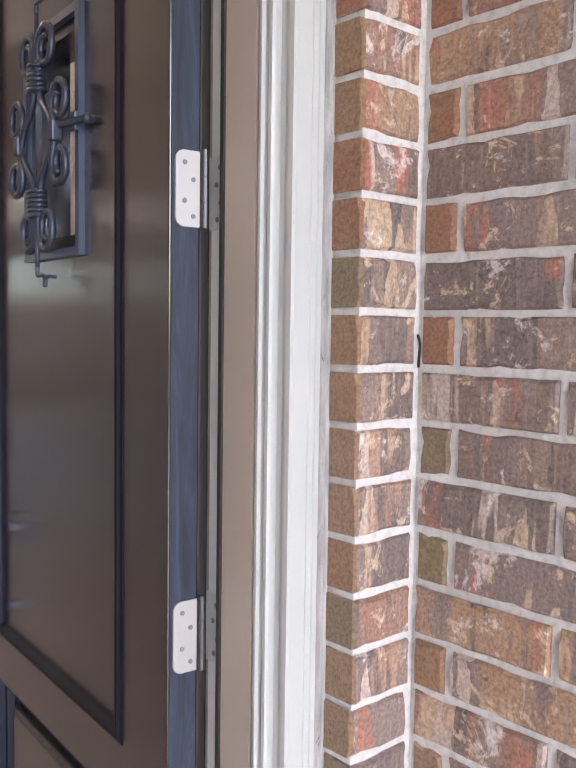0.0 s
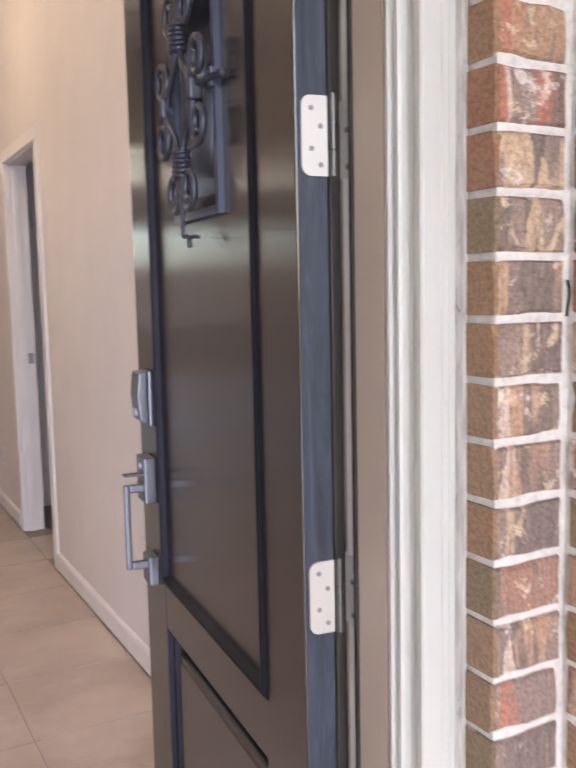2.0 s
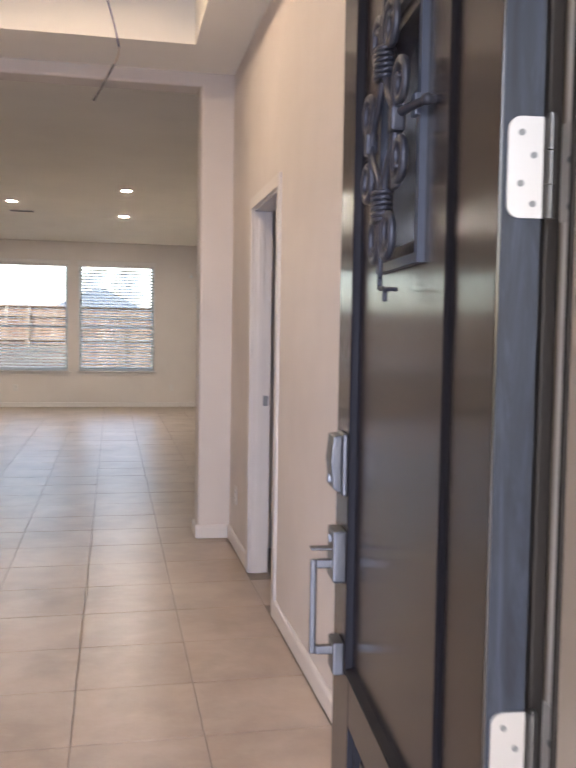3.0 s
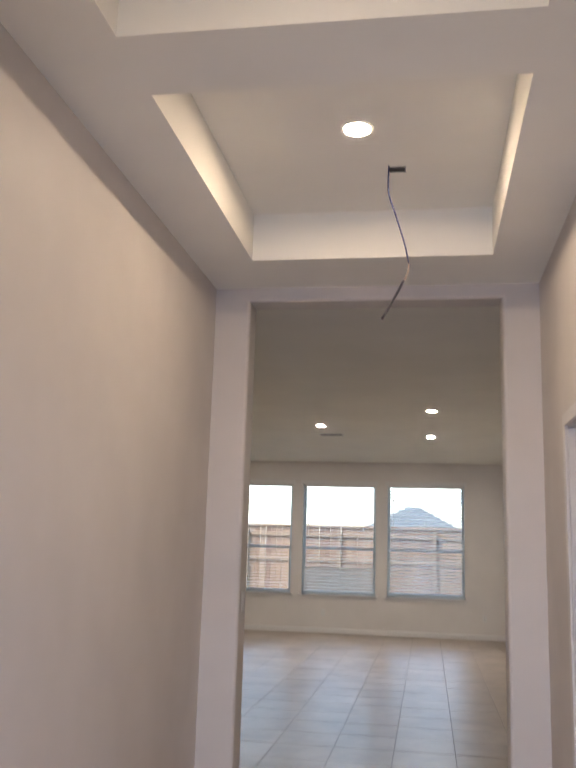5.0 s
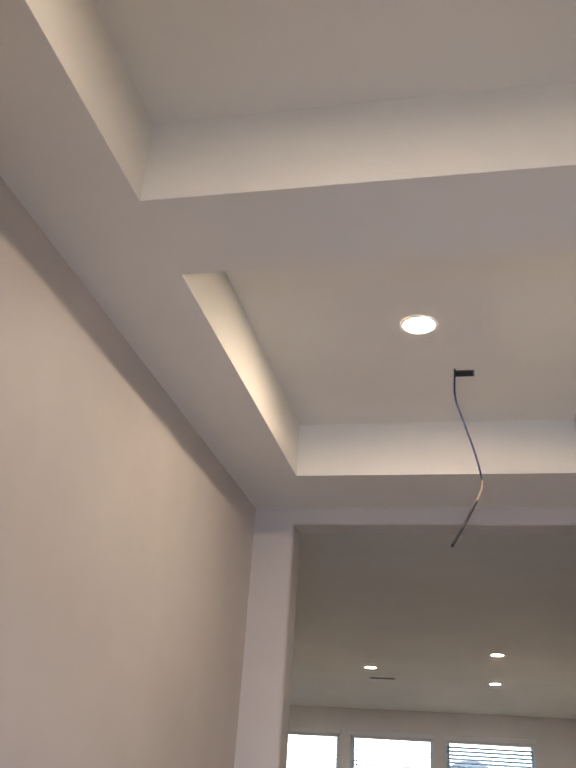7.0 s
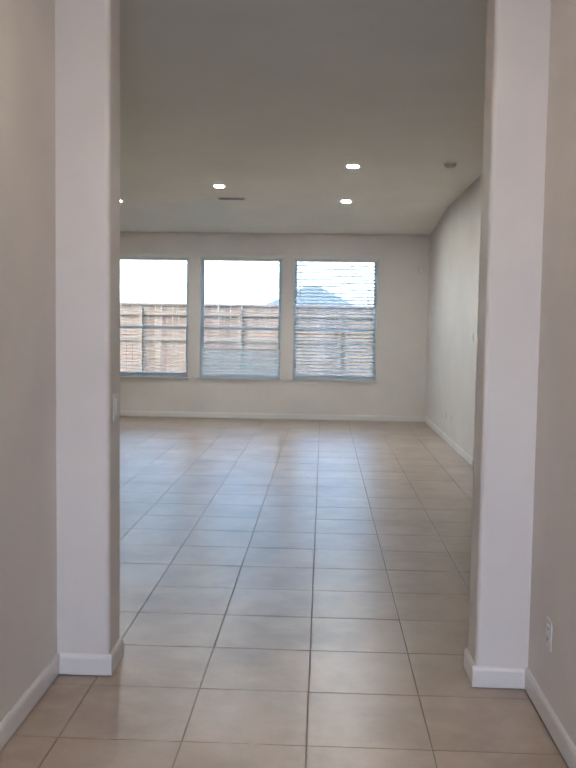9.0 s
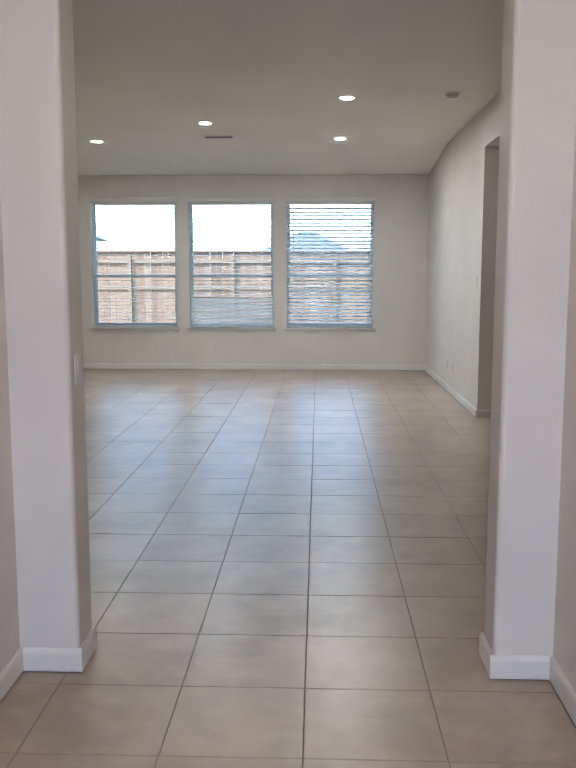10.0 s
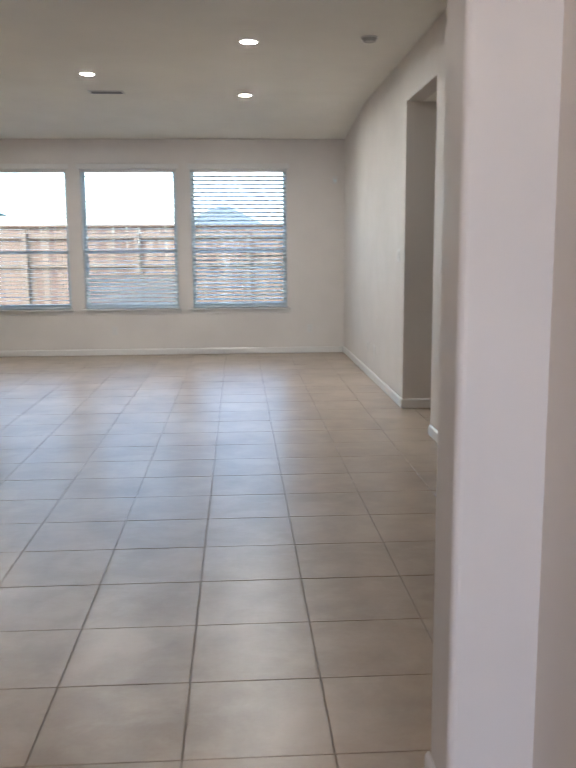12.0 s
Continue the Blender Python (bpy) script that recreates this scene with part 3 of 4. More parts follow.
part("latch_post", tube(bmesh.new(), [gp(-.168, .012, .003), gp(-.168, .012, -.009)], .006, 8), IRON, grille)
part("frame_clip", box(FR[0] - .004, FR[0] + .018, .0030, .0110, GZ - .004, GZ + .026, .002), FRAME_IRON, grille, "latch clip with the sky's blue in its colour")
# added plate whose blue-grey imitates the sky reflected in the speakeasy glass
part("centre_plate", box(GC - .026, GC + .026, GY - .022, GY - .018, GZ - .080, GZ + .080, .003), FRAME_IRON, grille, "slate plate standing in for a reflection in the glass")


def hinge(z):
    """A four-inch butt hinge with rounded leaves, screws and a knuckled barrel."""
    bm = bmesh.new()
    r, n_ = .013, 6
    y0, y1 = -.0065, -TH + .002
    pts = [(y1, z - .05)] + [(y0 - r + r * math.sin(k * math.pi / 2 / n_), z - .05 + r - r * math.cos(k * math.pi / 2 / n_)) for k in range(n_ + 1)] \
        + [(y0 - r + r * math.cos(k * math.pi / 2 / n_), z + .05 - r + r * math.sin(k * math.pi / 2 / n_)) for k in range(n_ + 1)] + [(y1, z + .05)]
    a = [bm.verts.new((-.0040, y, zz)) for y, zz in pts]
    b = [bm.verts.new((-.0014, y, zz)) for y, zz in pts]
    bm.faces.new(a), bm.faces.new(b[::-1])
    for k in range(len(pts)):
        bm.faces.new((a[k], a[(k + 1) % len(pts)], b[(k + 1) % len(pts)], b[k]))
    h = part("hinge", bm, HINGE, door, "satin nickel butt hinge")
    for y, dz in ((-.020, .034), (-.033, .012), (-.020, -.016), (-.033, -.036)):
        bm = disc(bmesh.new(), (-.0043, y, z + dz), .0034, -.0006, .0006, 14, "X")
        part("screw", bm, STEEL, h)
    bm = bmesh.new()
    for k in range(3):
        disc(bm, (-.006, -TH - .0045, z - .0505 + .0337 * k), .0052, .0003, .0333, 16)
    disc(bm, (-.006, -TH - .0045, z), .0038, .0503, .0535, 12)
    part("knuckle_barrel", bm, NICKEL, h, "darker nickel hinge barrel")
    return h


for z in (.353, .957, 1.563, 2.168):
    hinge(z)

# latch-side hardware
lock = part("deadbolt", box(.752, .832, .0, .010, 1.085, 1.205, .004), NICKEL, door, "satin nickel electronic deadbolt")
bm = bmesh.new()
prof = ((.010, 1.090), (.026, 1.097), (.032, 1.150), (.027, 1.200), (.010, 1.203))
rings = [[bm.verts.new((u, y, z)) for y, z in prof] for u in (.760, .826)]
for k in range(5):
    bm.faces.new((rings[0][k], rings[0][(k + 1) % 5], rings[1][(k + 1) % 5], rings[1][k]))
bm.faces.new(rings[0]), bm.faces.new(rings[1][::-1])
bmesh.ops.bevel(bm, geom=bm.edges[:], offset=.003, segments=2, profile=.5, affect="EDGES")
part("deadbolt_cover", bm, NICKEL, lock)
part("keyway", disc(bmesh.new(), (.793, .030, 1.115), .009, -.003, .003, 18, "Y"), STEEL, lock)
grip = part("handleset", box(.752, .822, 0, .026, .918, 1.018, .004), NICKEL, door, "satin nickel pull handle set")
part("foot_plate", box(.755, .815, 0, .022, .735, .800, .004), NICKEL, grip)
part("pull_bar", box(.773, .786, .053, .066, .772, .959, .004), NICKEL, grip)
part("pull_arm", box(.771, .788, .020, .054, .942, .959, .003), NICKEL, grip)
part("pull_arm", box(.771, .788, .018, .054, .772, .789, .003), NICKEL, grip)
bm = box(.768, .792, .024, .066, .978, .983, .002)
part("thumb_latch", bm, NICKEL, grip)
part("key_cylinder", disc(bmesh.new(), (.787, .027, .998), .008, -.003, .003, 16, "Y"), STEEL, grip)

# door frame: jamb, seal, stop and brickmould, mirrored on the latch side
frame_set = thing("door_1", "painted exterior door frame with white brickmould", "door frame", kind="structure")
BMX = .557
profile = ((JX, YD), (JX, -.288), (BMX, -.300), (BMX, -.366), (JX + .04, -.366), (JX + .04, YD))
mould = ((BMX + .006, -.3665), (BMX + .004, -.370), (BMX - .001, -.373), (BMX - .0015, -.378), (BMX + .002, -.381), (BMX + .009, -.383), (BMX + .009, -.387), (BMX + .001, -.389),
         (BMX + .001, -.395), (BMX + .005, -.397), (BMX + .013, -.399), (BMX + .016, -.405), (BMX + .014, -.413), (BMX + .008, -.419),
         (BMX + .008, -.428), (BMX + .011, -.431), (BMX + .034, -.431), (BMX + .035, -.4295), (BMX + .037, -.4295), (BMX + .038, -.431), (BMX + .045, -.431), (BMX + .046, -.4295), (BMX + .048, -.4295),
         (BMX + .049, -.431), (BMX + .058, -.430), (BMX + .058, -.3665))
MID = (JX + LX) / 2
for side in (1, -1):
    def mirrored(outline):
        return outline if side == 1 else [(2 * MID - x, y) for x, y in outline]
    part("jamb", prism(bmesh.new(), mirrored(profile), 0, 2.46), JAMB, frame_set, "taupe painted door jamb")
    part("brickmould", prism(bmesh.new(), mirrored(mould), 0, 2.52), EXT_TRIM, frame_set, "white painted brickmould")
    part("seal", prism(bmesh.new(), mirrored(((JX - .0005, -.2885), (JX - .010, -.290), (BMX - .004, -.296), (BMX - .004, -.303), (BMX, -.303), (BMX, -.3005))), 0, 2.45), RUBBER_AND_SHADE, frame_set, "dark rubber weather seal")
    part("rabbet_face", prism(bmesh.new(), mirrored(((JX - .0004, -.2875), (JX - .0018, -.2875), (JX - .0018, -.2555), (JX - .0004, -.2555))), 0, 2.45), PALE, frame_set, "painted rabbet face brightened for light in the hinge gap")
    part("caulk", prism(bmesh.new(), mirrored(((BMX + .0585, -.424), (BMX + .066, -.436), (BMX + .0715, -.436), (BMX + .0715, -.40), (BMX + .0585, -.40))), 0, 2.52), CAULK, frame_set, "grey cracked caulk bead")
part("jamb", box(LX, JX, -.366, YD, 2.4605, 2.50), JAMB, frame_set)
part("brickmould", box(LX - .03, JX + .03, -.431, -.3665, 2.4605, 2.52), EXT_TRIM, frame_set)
part("threshold", box(LX + .016, BMX - .001, -.42, YD, -.03, .006, .004), STEEL, frame_set, "metal door threshold")
# added strip: its dark colour stands for the shade in the hinge gap
part("gap_shade_strip", box(.5510, .5690, -.2535, -.2405, .01, 2.43, .003), RUBBER_AND_SHADE, frame_set, "dark strip put in for the shaded gap behind the hinges")
for z in (.365, .969, 1.575, 2.18):
    part("jamb_leaf", box(JX - .0042, JX - .0019, -.286, -.252, z - .05, z + .05, .0008), LEAF, frame_set, "satin nickel hinge leaf")
    for dz, y in ((.034, -.277), (.011, -.270), (-.014, -.279), (-.036, -.272)):
        part("screw", disc(bmesh.new(), (JX - .0046, y, z + dz), .0038, -.0006, .0006, 12, "X"), STEEL, frame_set)

# ---------- hall fixtures ----------
def recessed_light(name, x, y, z, r, led, label):
    t = thing(name, label, "ceiling light", pose(x, y, z), group="recessed ceiling lights")
    bm = bmesh.new()
    n_ = 40
    prof = ((r + .016, -.0005), (r + .016, -.003), (r + .006, -.006), (r, -.003), (r, -.0005))
    rings = [[bm.verts.new((p_[0] * math.cos(2 * math.pi * k / n_), p_[0] * math.sin(2 * math.pi * k / n_), p_[1])) for k in range(n_)] for p_ in prof]
    for a, b in zip(rings, rings[1:]):
        for k in range(n_):
            bm.faces.new((a[k], a[(k + 1) % n_], b[(k + 1) % n_], b[k]))
    part("trim_ring", bm, PLATE, t, smooth=True)
    part("lens", disc(bmesh.new(), (0, 0, 0), r, -.0022, -.0006, 36), led, t, "glowing lens")
    return t


# the nearer lamp is added out of view; the farther one is the visible fitting
for y, led in ((.97, LED_UNSEEN), (3.14, LED_WARM)):
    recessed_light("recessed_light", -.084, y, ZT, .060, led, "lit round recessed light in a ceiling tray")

jbox = thing("junction_box", "open ceiling junction box awaiting a light fitting", "junction box")
part("rim", ring_slab(bmesh.new(), (0, .088, 0, .062), (.006, .082, .006, .056), -.006, .001), STEEL, jbox)
# flat sheet, its dark colour standing for the shade inside the box
part("shade_sheet", box(.006, .082, -.0015, .0005, .006, .056), DARK, jbox, "dark sheet for the shaded inside of the box")
jbox.matrix_basis = Matrix.Translation((.040, 3.555, ZT - .0012)) @ Matrix.Rotation(radians(-90), 4, "X")
wire = thing("hanging_cable", "blue electrical cable hanging loose from a ceiling box", "cable")
part("jacket", tube(bmesh.new(), smooth_path([(.044, 3.54, ZT + .0), (.043, 3.55, 3.264), (.079, 3.55, 3.14), (.121, 3.55, 2.996), (.145, 3.55, 2.885)], 8), .0042, 8), CABLE, wire, smooth=True)
bm = bmesh.new()
for k, (dx, dy) in enumerate(((0, 0), (.0022, .001), (-.002, -.001))):
    tube(bm, smooth_path([(.145, 3.55, 2.888), (.142 + dx, 3.55 + dy, 2.850), (.130 + dx * 1.5, 3.55 + dy, 2.815), (.120, 3.55, 2.796)], 4), .0016, 6)
part("conductors", bm, COPPER, wire, "stripped copper conductors")
part("sleeve", tube(bmesh.new(), smooth_path([(.120, 3.55, 2.797), (.092, 3.55, 2.742), (.064, 3.55, 2.688), (.015, 3.55, 2.603)], 5), .0062, 8), TAPE, wire, "black taped cable end", True)


def plate_thing(name, label, category, at, facing, w=.075, h=.118, kind="outlet"):
    """A wall plate: an outlet with two sockets, or a rocker switch. facing: degrees the front is turned from -y."""
    t = thing(name, label, category, Matrix.Translation(at) @ Matrix.Rotation(radians(facing), 4, "Z"))
    part("cover_plate", box(-w / 2, w / 2, -.0065, -.0005, -h / 2, h / 2, .003), PLATE, t)
    if kind == "outlet":
        for dz in (-.021, .021):
            s = part("socket", box(-.017, .017, -.0085, -.0062, dz - .014, dz + .014, .003), PLATE, t)
            for dx in (-.0065, .0065):
                part("slot", box(dx - .0012, dx + .0012, -.0092, -.0083, dz - .004, dz + .006), DARK, s)
    elif kind == "switch":
        for dx in ((-.023, .023) if w > .1 else (0,)):
            part("rocker", box(dx - .0165, dx + .0165, -.0105, -.0062, -.033, .033, .002), PLATE, t)
    return t


plate_thing("wall_outlet", "white duplex outlet low on the hall wall", "outlet", (HR, 4.345, .355), -90)
plate_thing("switch_plate", "white switch plate on the opening's jamb", "switch", (OL, 4.755, 1.16), 90, kind="switch")
plate_thing("wall_outlet", "white duplex outlet under the windows", "outlet", (-1.60, YF, .355), 0)
plate_thing("wall_outlet", "white duplex outlet under the windows", "outlet", (1.20, YF, .36), 0)
plate_thing("wall_outlet", "white duplex outlet low on the room wall", "outlet", (RR, 12.61, .357), -90)
plate_thing("wall_outlet", "white low-voltage plate low on the room wall", "outlet", (RR, 12.16, .357), -90)
plate_thing("light_switch", "white double rocker switch beside an opening", "switch", (RR, 10.76, 1.427), -90, w=.118, kind="switch")

sensor = thing("motion_sensor", "small white motion sensor high in a wall corner", "sensor", Matrix.Translation((1.56, YF, 2.455)))
part("housing", box(-.032, .032, -.045, -.0005, -.055, .055, .010), PLATE, sensor)
part("sensor_window", box(-.020, .020, -.049, -.043, -.035, .005, .006), VINYL, sensor)

# ---------- room ceiling ----------
for x, y in ((-1.27, 11.46), (.29, 10.12), (.286, 12.60), (-2.84, 12.75)):
    recessed_light("recessed_light", x, y, ZR, .059, LED_ROOM, "lit round recessed light in the room ceiling")

vent = thing("ceiling_vent", "white ceiling air register with dark louvres", "vent", Matrix.Translation((-1.225, 12.42, ZR)))
part("vent_frame", ring_slab(bmesh.new(), (-.19, .19, -.09, .09), (-.165, .165, -.065, .065), -.008, -.0008), PLATE, vent).rotation_euler = (radians(90), 0, 0)
part("backing", box(-.165, .165, -.065, .065, -.0012, -.0004), DARK, vent)
for k in range(6):
    s = part("slat", box(-.165, .165, -.006, .006, -.0006, .0006), STEEL, vent)
    s.matrix_basis = Matrix.Translation((0, -.055 + k * .022, -.006)) @ Matrix.Rotation(radians(-50), 4, "X")

smoke = thing("smoke_detector", "round smoke detector on the room ceiling", "smoke detector", Matrix.Translation((1.275, 9.93, ZR)))
part("base", disc(bmesh.new(), (0, 0, 0), .070, -.012, -.0005, 36), PLATE, smoke)
bm = bmesh.new()
bmesh.ops.create_cone(bm, cap_ends=True, segments=36, radius1=.048, radius2=.064, depth=.026, matrix=Matrix.Translation((0, 0, -.025)))
part("cover", bm, DETECTOR, smoke, smooth=False)

# ---------- outdoors ----------
bm = bmesh.new()
bmesh.ops.create_grid(bm, x_segments=2, y_segments=2, size=2500, matrix=Matrix.Translation((0, 0, -.16)))
structure("ground", bm, GROUND, "patchy dry lawn and bare soil", "ground")
# out of view; made long and pale as a reflector towards the door
structure("porch_slab", box(-4.6, 4.6, -9.0, -.40, -.155, -.03, .01), CONCRETE, "unseen grey concrete slab, extended to bounce daylight into the hall", "porch")
# added out of view to block the sky on the left and darken the brickwork
structure("unseen_porch_screen", box(-2.55, -2.35, -3.6, -.488, -.15, 3.0), STUCCO, "unseen brick-coloured wall added to keep sky light off the porch", "wall")
# out of view; its depth is set by how much sky it holds off the porch
structure("unseen_porch_cover", box(-3.4, 1.6, -3.6, -.40, 3.0, 3.15), EXT_TRIM, "unseen white porch ceiling, sized to shade the porch", "ceiling")
bm = box(-2.6, LX - .07, -.487, -.402, -.15, 3.0)
cuboid(bm, LX - .07, JX + .055, -.487, -.402, 2.53, 3.0)
structure("wall_porch_left", bm, STUCCO, "plain brick-coloured porch wall", "wall")
bm = box(-3.0, 3.6, YD - .2, YF + .3, 3.66, 3.8)
structure("roof", bm, SHINGLE, "flat closing roof deck over the house", "roof")

fence = thing("wooden_fence", "weathered cedar privacy fence behind the house", "fence", Matrix.Translation((0, 21.6, -.16)))
for z in (.35, 1.34, 1.95):
    part("fence_rail", box(-12, 8, -.045, -.005, z - .045, z + .045, .004), PALE_CEDAR, fence)
for k in range(9):
    part("fence_post", box(-11.6 + k * 2.4 - .045, -11.6 + k * 2.4 + .045, -.14, -.046, 0, 2.12, .006), PALE_CEDAR, fence)
rng = random.Random(5)
shapes = []
for k in range(4):
    shapes.append(box(-.068, .068, 0, .016, 0, 2.16 + .012 * k, .002, 1))
shapes = [part("picket", b_, CEDAR, fence) for b_ in shapes]
k, x = 0, -12.0
while x < 8:
    ob = shapes[k] if k < 4 else new("picket", shapes[rng.randrange(4)].data)
    ob.parent = fence
    ob.matrix_basis = Matrix.Translation((x, rng.uniform(0, .004), 0)) @ Matrix.Rotation(radians(rng.uniform(-.25, .25)), 4, "Y")
    x += .1405
    k += 1
part("cap_board", box(-12, 8, -.05, .035, 2.16, 2.20, .004), CEDAR, fence)

house = thing("neighbour_house", "distant house with a blue-grey hip roof", "house", Matrix.Translation((-.7, 75, -.16)))
part("wall", box(-4.6, 3.9, -4.6, 4.6, 0, 3.0), STUCCO, house)
bm = bmesh.new()
pts = [bm.verts.new(p) for p in ((-5.1, -5, 2.9), (4.3, -5, 2.9), (4.3, 5, 2.9), (-5.1, 5, 2.9), (-.85, -.2, 5.2), (.3, -.2, 5.2))]
for f in ((0, 1, 5, 4), (1, 2, 5), (2, 3, 4, 5), (3, 0, 4), (3, 2, 1, 0)):
    bm.faces.new([pts[k] for k in f])
part("roof", bm, SHINGLE, house, "blue-grey shingle hip roof")
for x in (-3.4, -1, 2.2):
    wnd = part("window", box(x - .6, x + .6, -4.63, -4.59, .9, 2.3), VINYL, house)
    part("pane", box(x - .52, x + .52, -4.65, -4.628, .98, 2.22), DARK, wnd)

shade = thing("shade_canopy", "teal fabric shade canopy on a steel pole", "canopy", Matrix.Translation((-9.25, 30, -.16)))
bm = bmesh.new()
n_ = 10
rows_ = []
for k in range(n_ + 1):
    f = k / n_
    r = 1.85 * f
    z = 4.30 - 1.50 * (f ** .62)
    rows_.append([(sx * r * (1 - .10 * math.sin(math.pi * g) * f), sy * r * (1 - .10 * math.sin(math.pi * g) * f), z + .10 * math.sin(math.pi * g) * f)
                  for (sx, sy, g) in ((-1, -1, 0), (0, -1, 1 / 2), (1, -1, 0), (1, 0, 1 / 2), (1, 1, 0), (0, 1, 1 / 2), (-1, 1, 0), (-1, 0, 1 / 2))])
vr = [[bm.verts.new(p) for p in r] for r in rows_[1:]]
apex = bm.verts.new((0, 0, 4.30))
for k in range(8):
    bm.faces.new((apex, vr[0][k], vr[0][(k + 1) % 8]))
    for a, b in zip(vr, vr[1:]):
        bm.faces.new((a[k], b[k], b[(k + 1) % 8], a[(k + 1) % 8]))
ob = part("canopy", bm, SAIL, shade, smooth=True)
md = ob.modifiers.new("thick", "SOLIDIFY")
md.thickness = .01
part("pole", tube(bmesh.new(), [(.9, 0, 0), (.9, 0, 3.0)], .05, 12), STEEL, shade)
pole = thing("utility_pole", "thin distant utility pole behind the fence", "pole", Matrix.Translation((3.05, 60, -.16)))
part("shaft", tube(bmesh.new(), [(0, 0, 0), (0, 0, 4.4)], .05, 8), STEEL, pole)

# ---------- porch brickwork ----------
COURSE, BH = .0722, .0632
BX, BY, PX = .627, -.487, .742   # pier edge, pier front, side wall face
Z0 = -.155
porch = structure("wall_porch_right", box(PX + .006, PX + .20, -1.42, -.402, -.15, 3.0), MORTAR, "tumbled brick porch wall with pale mortar", "wall")
bm = box(BX + .005, PX + .006, BY + .006, -.402, -.15, 3.0)
pier = structure("brick_return", bm, MORTAR, "brick return beside the door frame with pale mortar", "wall")
rng = random.Random(11)


def brick_mesh(w, d, h, ends, seed):
    """w along x, d along y, front at y = 0 facing -y, with a chipped, uneven arris. ends: which side faces are cut ends."""
    r = random.Random(seed)
    nx, nz = (7 if w > .15 else 4 if w > .08 else 3), 3
    edge = [(w * k / nx, 0) for k in range(nx)] + [(w, h * k / nz) for k in range(nz)] + [(w - w * k / nx, h) for k in range(nx)] + [(0, h - h * k / nz) for k in range(nz)]
    bm = bmesh.new()
    rings = [[], [], []]
    for x, z in edge:
        chip = .0035 if r.random() < .22 else 0
        sx, sz = (x < .001) - (x > w - .001), (z < .001) - (z > h - .001)
        j = r.uniform(0, .0016)
        rings[0].append(bm.verts.new((x + sx * (.0028 + j + chip), r.uniform(-.0012, .0012), z + sz * (.0024 + j + chip))))
        rings[1].append(bm.verts.new((x + sx * j * .5, .0032 + chip + r.uniform(0, .002), z + sz * j * .6)))
        rings[2].append(bm.verts.new((x, d, z)))
    bm.faces.new(rings[0])
    n_ = len(edge)
    for p, q in zip(rings, rings[1:]):
        for k in range(n_):
            bm.faces.new((p[k], p[(k + 1) % n_], q[(k + 1) % n_], q[k]))
    bmesh.ops.recalc_face_normals(bm, faces=bm.faces)
    for f in bm.faces:
        if f.normal.y > .5:
            f.normal_flip()
        if (ends == "all") or (ends == "left" and f.normal.x < -.6):
            f.material_index = 1
    me = bpy.data.meshes.new("brick")
    bm.to_mesh(me)
    bm.free()
    me.materials.append(BRICK)
    me.materials.append(BRICK_END)
    return me


PIER = [brick_mesh(PX - BX - .007, .075, BH, "left", 20 + k) for k in range(4)]
LONG = [brick_mesh(.2035, .06, BH, "", 40 + k) for k in range(5)]
HALF = [brick_mesh(.050, .06, BH, "all", 60 + k) for k in range(3)]
# a bed joint lies at 1.487 on the pier's edge
first = 1.487 + (COURSE - BH) / 2
count = int((first - Z0) / COURSE)
z = first - count * COURSE
k = 0
while z + BH < 2.98:
    up = round((z - first) / COURSE)
    ob = new("brick", rng.choice(PIER))
    ob.parent = pier
    ob.matrix_basis = Matrix.Translation((BX + rng.uniform(-.0015, .0015), BY + rng.uniform(-.002, .002), z))
    y = -.4895
    start = up % 2 == 0
    while y > -1.40:
        if start and y == -.4895:
            me, w = rng.choice(HALF), .050
        else:
            me, w = rng.choice(LONG), .2035
        ob = new("brick", me)
        ob.parent = porch
        ob.matrix_basis = Matrix.Translation((PX + rng.uniform(-.002, .002), y, z + rng.uniform(-.0012, .0012))) @ Matrix.Rotation(radians(-90), 4, "Z")
        y -= w + .0105
    z += COURSE

tie = thing("wall_tie", "bent dark wire tie sticking out of a mortar joint", "wire")
part("wire", tube(bmesh.new(), smooth_path([(.742, -.484, 1.386), (.737, -.492, 1.372), (.727, -.499, 1.355), (.719, -.505, 1.345)], 4), .0018, 6), DARK, tie)

# ---------- floor tiles ----------
PT, JOINT = .457, .0040
GX, GYT = -.019, 4.561
floor = bpy.data.objects["floor"]
full = {}


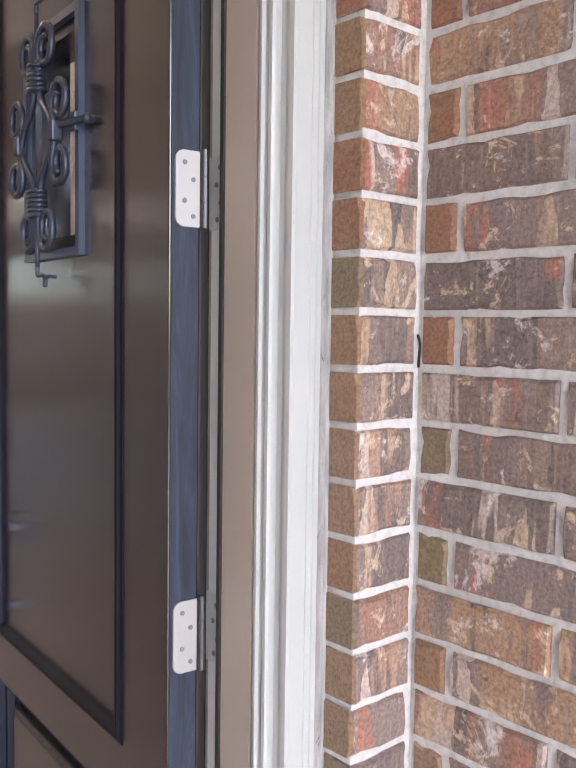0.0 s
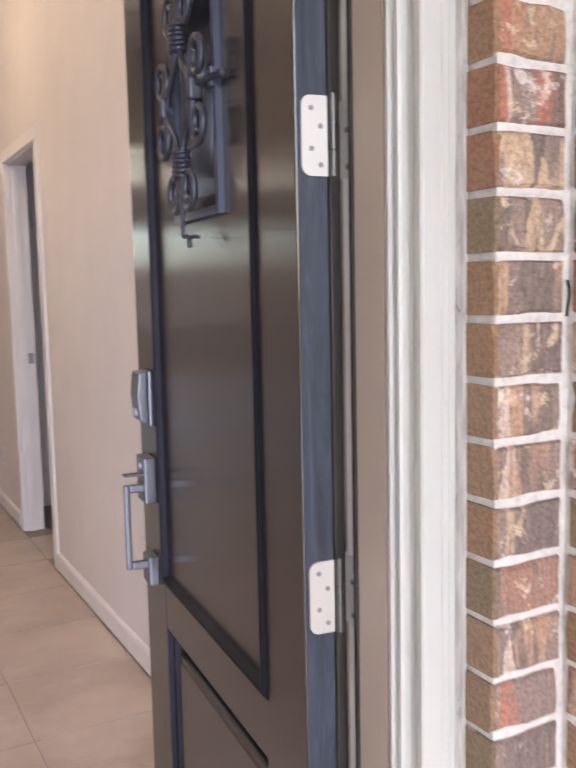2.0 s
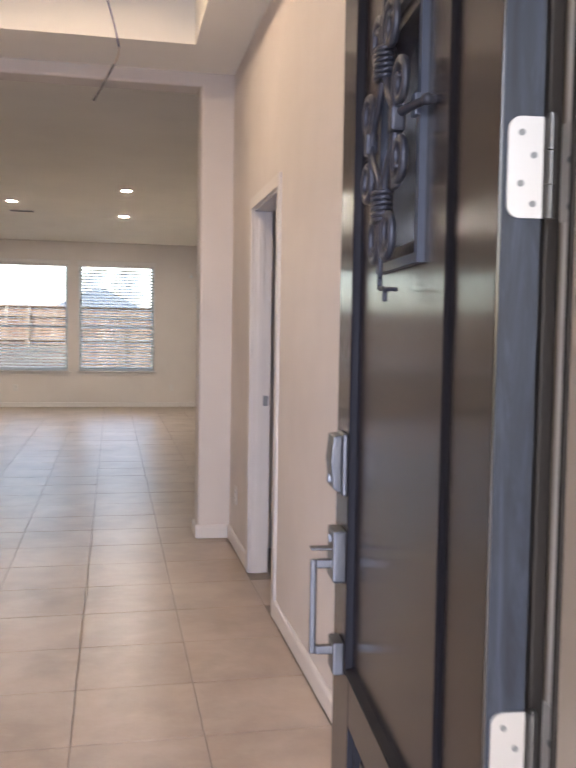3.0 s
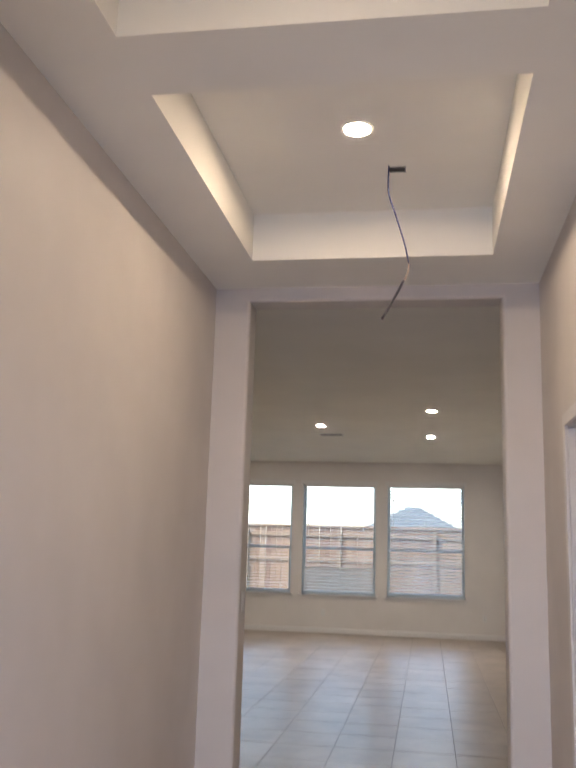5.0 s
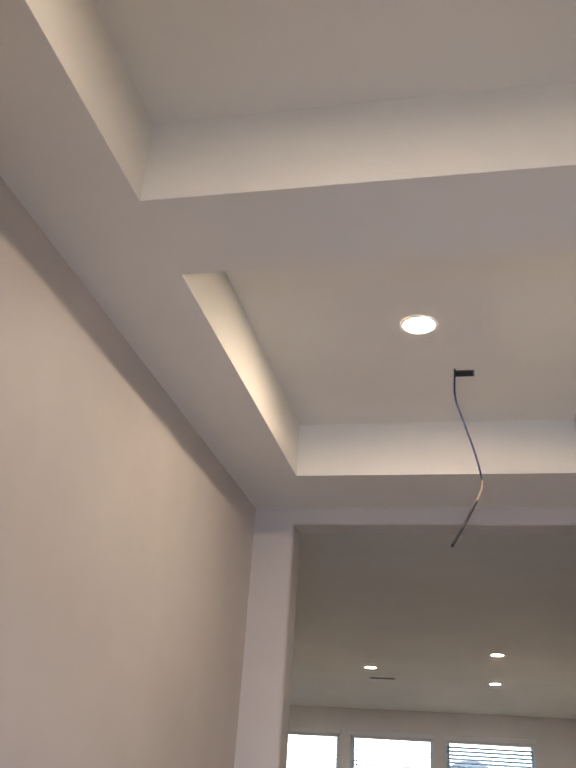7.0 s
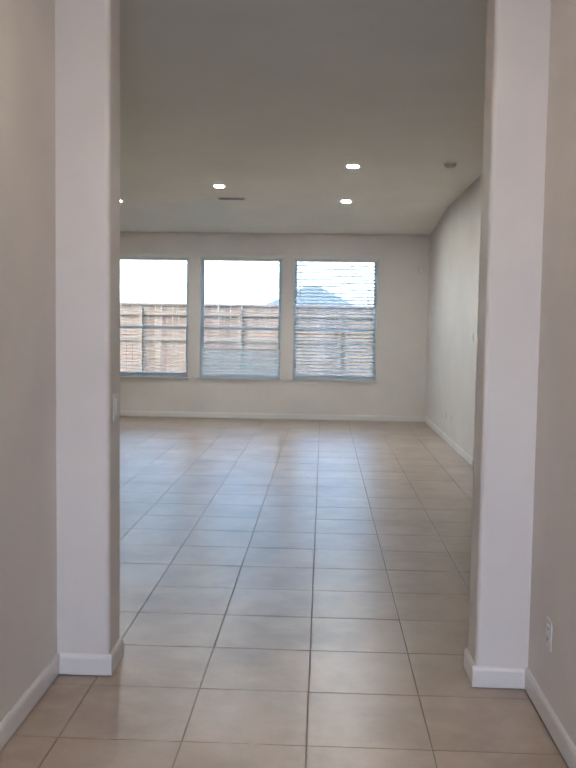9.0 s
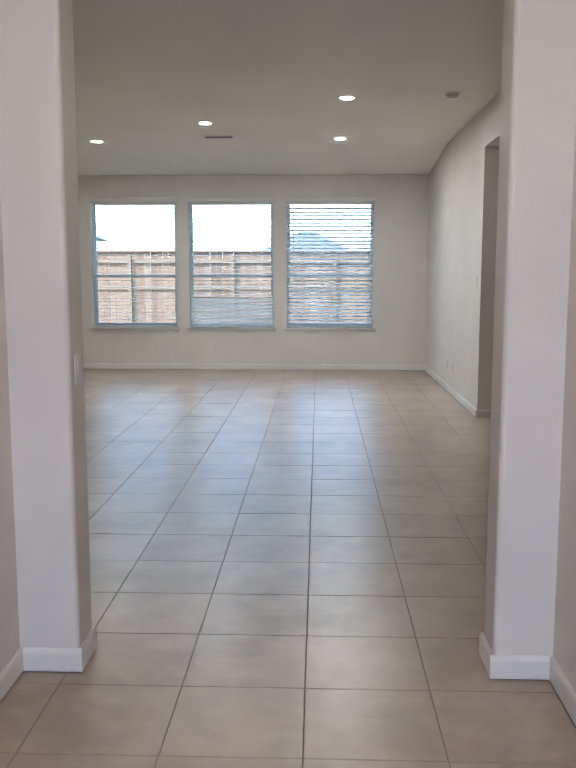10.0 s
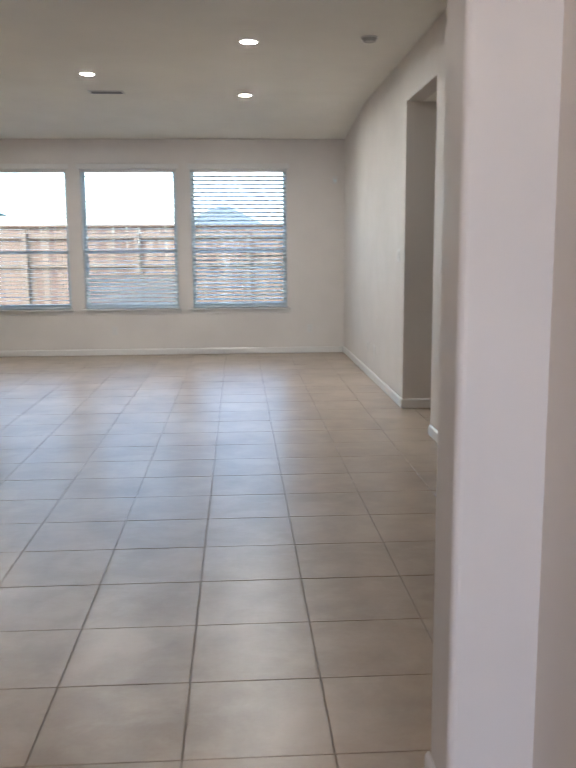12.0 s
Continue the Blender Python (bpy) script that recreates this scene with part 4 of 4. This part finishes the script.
def tile_mesh(w, d, material):
    key = (round(w, 3), round(d, 3))
    if key not in full:
        me = bpy.data.meshes.new("tile")
        b_ = box(-w / 2, w / 2, -d / 2, d / 2, -.010, 0)
        top_edges = [e for e in b_.edges if min(v_.co.z for v_ in e.verts) > -.001]
        bmesh.ops.bevel(b_, geom=top_edges, offset=.0016, segments=1, affect="EDGES")
        b_.to_mesh(me)
        b_.free()
        me.materials.append(material)
        full[key] = me
    return full[key]


spots = []
for i in range(-13, 6):
    for j in range(-12, 25):
        x0, x1 = GX + i * PT + JOINT / 2, GX + (i + 1) * PT - JOINT / 2
        y0, y1 = GYT + j * PT + JOINT / 2, GYT + (j + 1) * PT - JOINT / 2
        room = y1 > YC2
        lo, hi = (RL, RR) if room else (HL, HR)
        if RY0 < (y0 + y1) / 2 < RY1:
            hi = 4.2
        if DY0 < (y0 + y1) / 2 < DY1:
            hi = 1.75
        x0, x1, y0, y1 = max(x0, lo), min(x1, hi), max(y0, YD), min(y1, YF)
        if x1 - x0 > .02 and y1 - y0 > .02:
            spots.append((x0, x1, y0, y1))
near = [s for s in spots if s[1] < 2.2 and s[0] > -2.8 and s[3] < 13.2][:290]
rest = [s for s in spots if s not in near]
rng = random.Random(3)
for x0, x1, y0, y1 in near:
    ob = new("tile", tile_mesh(x1 - x0, y1 - y0, TILE))
    ob.parent = floor
    ob.matrix_basis = Matrix.Translation(((x0 + x1) / 2, (y0 + y1) / 2, rng.uniform(-.0006, .0006)))
verts, faces = [], []
for x0, x1, y0, y1 in rest:
    a = len(verts)
    z1 = rng.uniform(-.0006, .0006)
    verts += [(x0, y0, -.01), (x1, y0, -.01), (x1, y1, -.01), (x0, y1, -.01), (x0, y0, z1), (x1, y0, z1), (x1, y1, z1), (x0, y1, z1)]
    faces += [(a + 4, a + 5, a + 6, a + 7), (a, a + 1, a + 5, a + 4), (a + 1, a + 2, a + 6, a + 5), (a + 2, a + 3, a + 7, a + 6), (a + 3, a, a + 4, a + 7)]
me = bpy.data.meshes.new("far_tiles")
me.from_pydata(verts, [], faces)
me.materials.append(TILE_FAR)
ob = new("far_tiles", me)
ob.parent = floor
tagged(ob, "joined porcelain tiles farther off", kind="stuff")
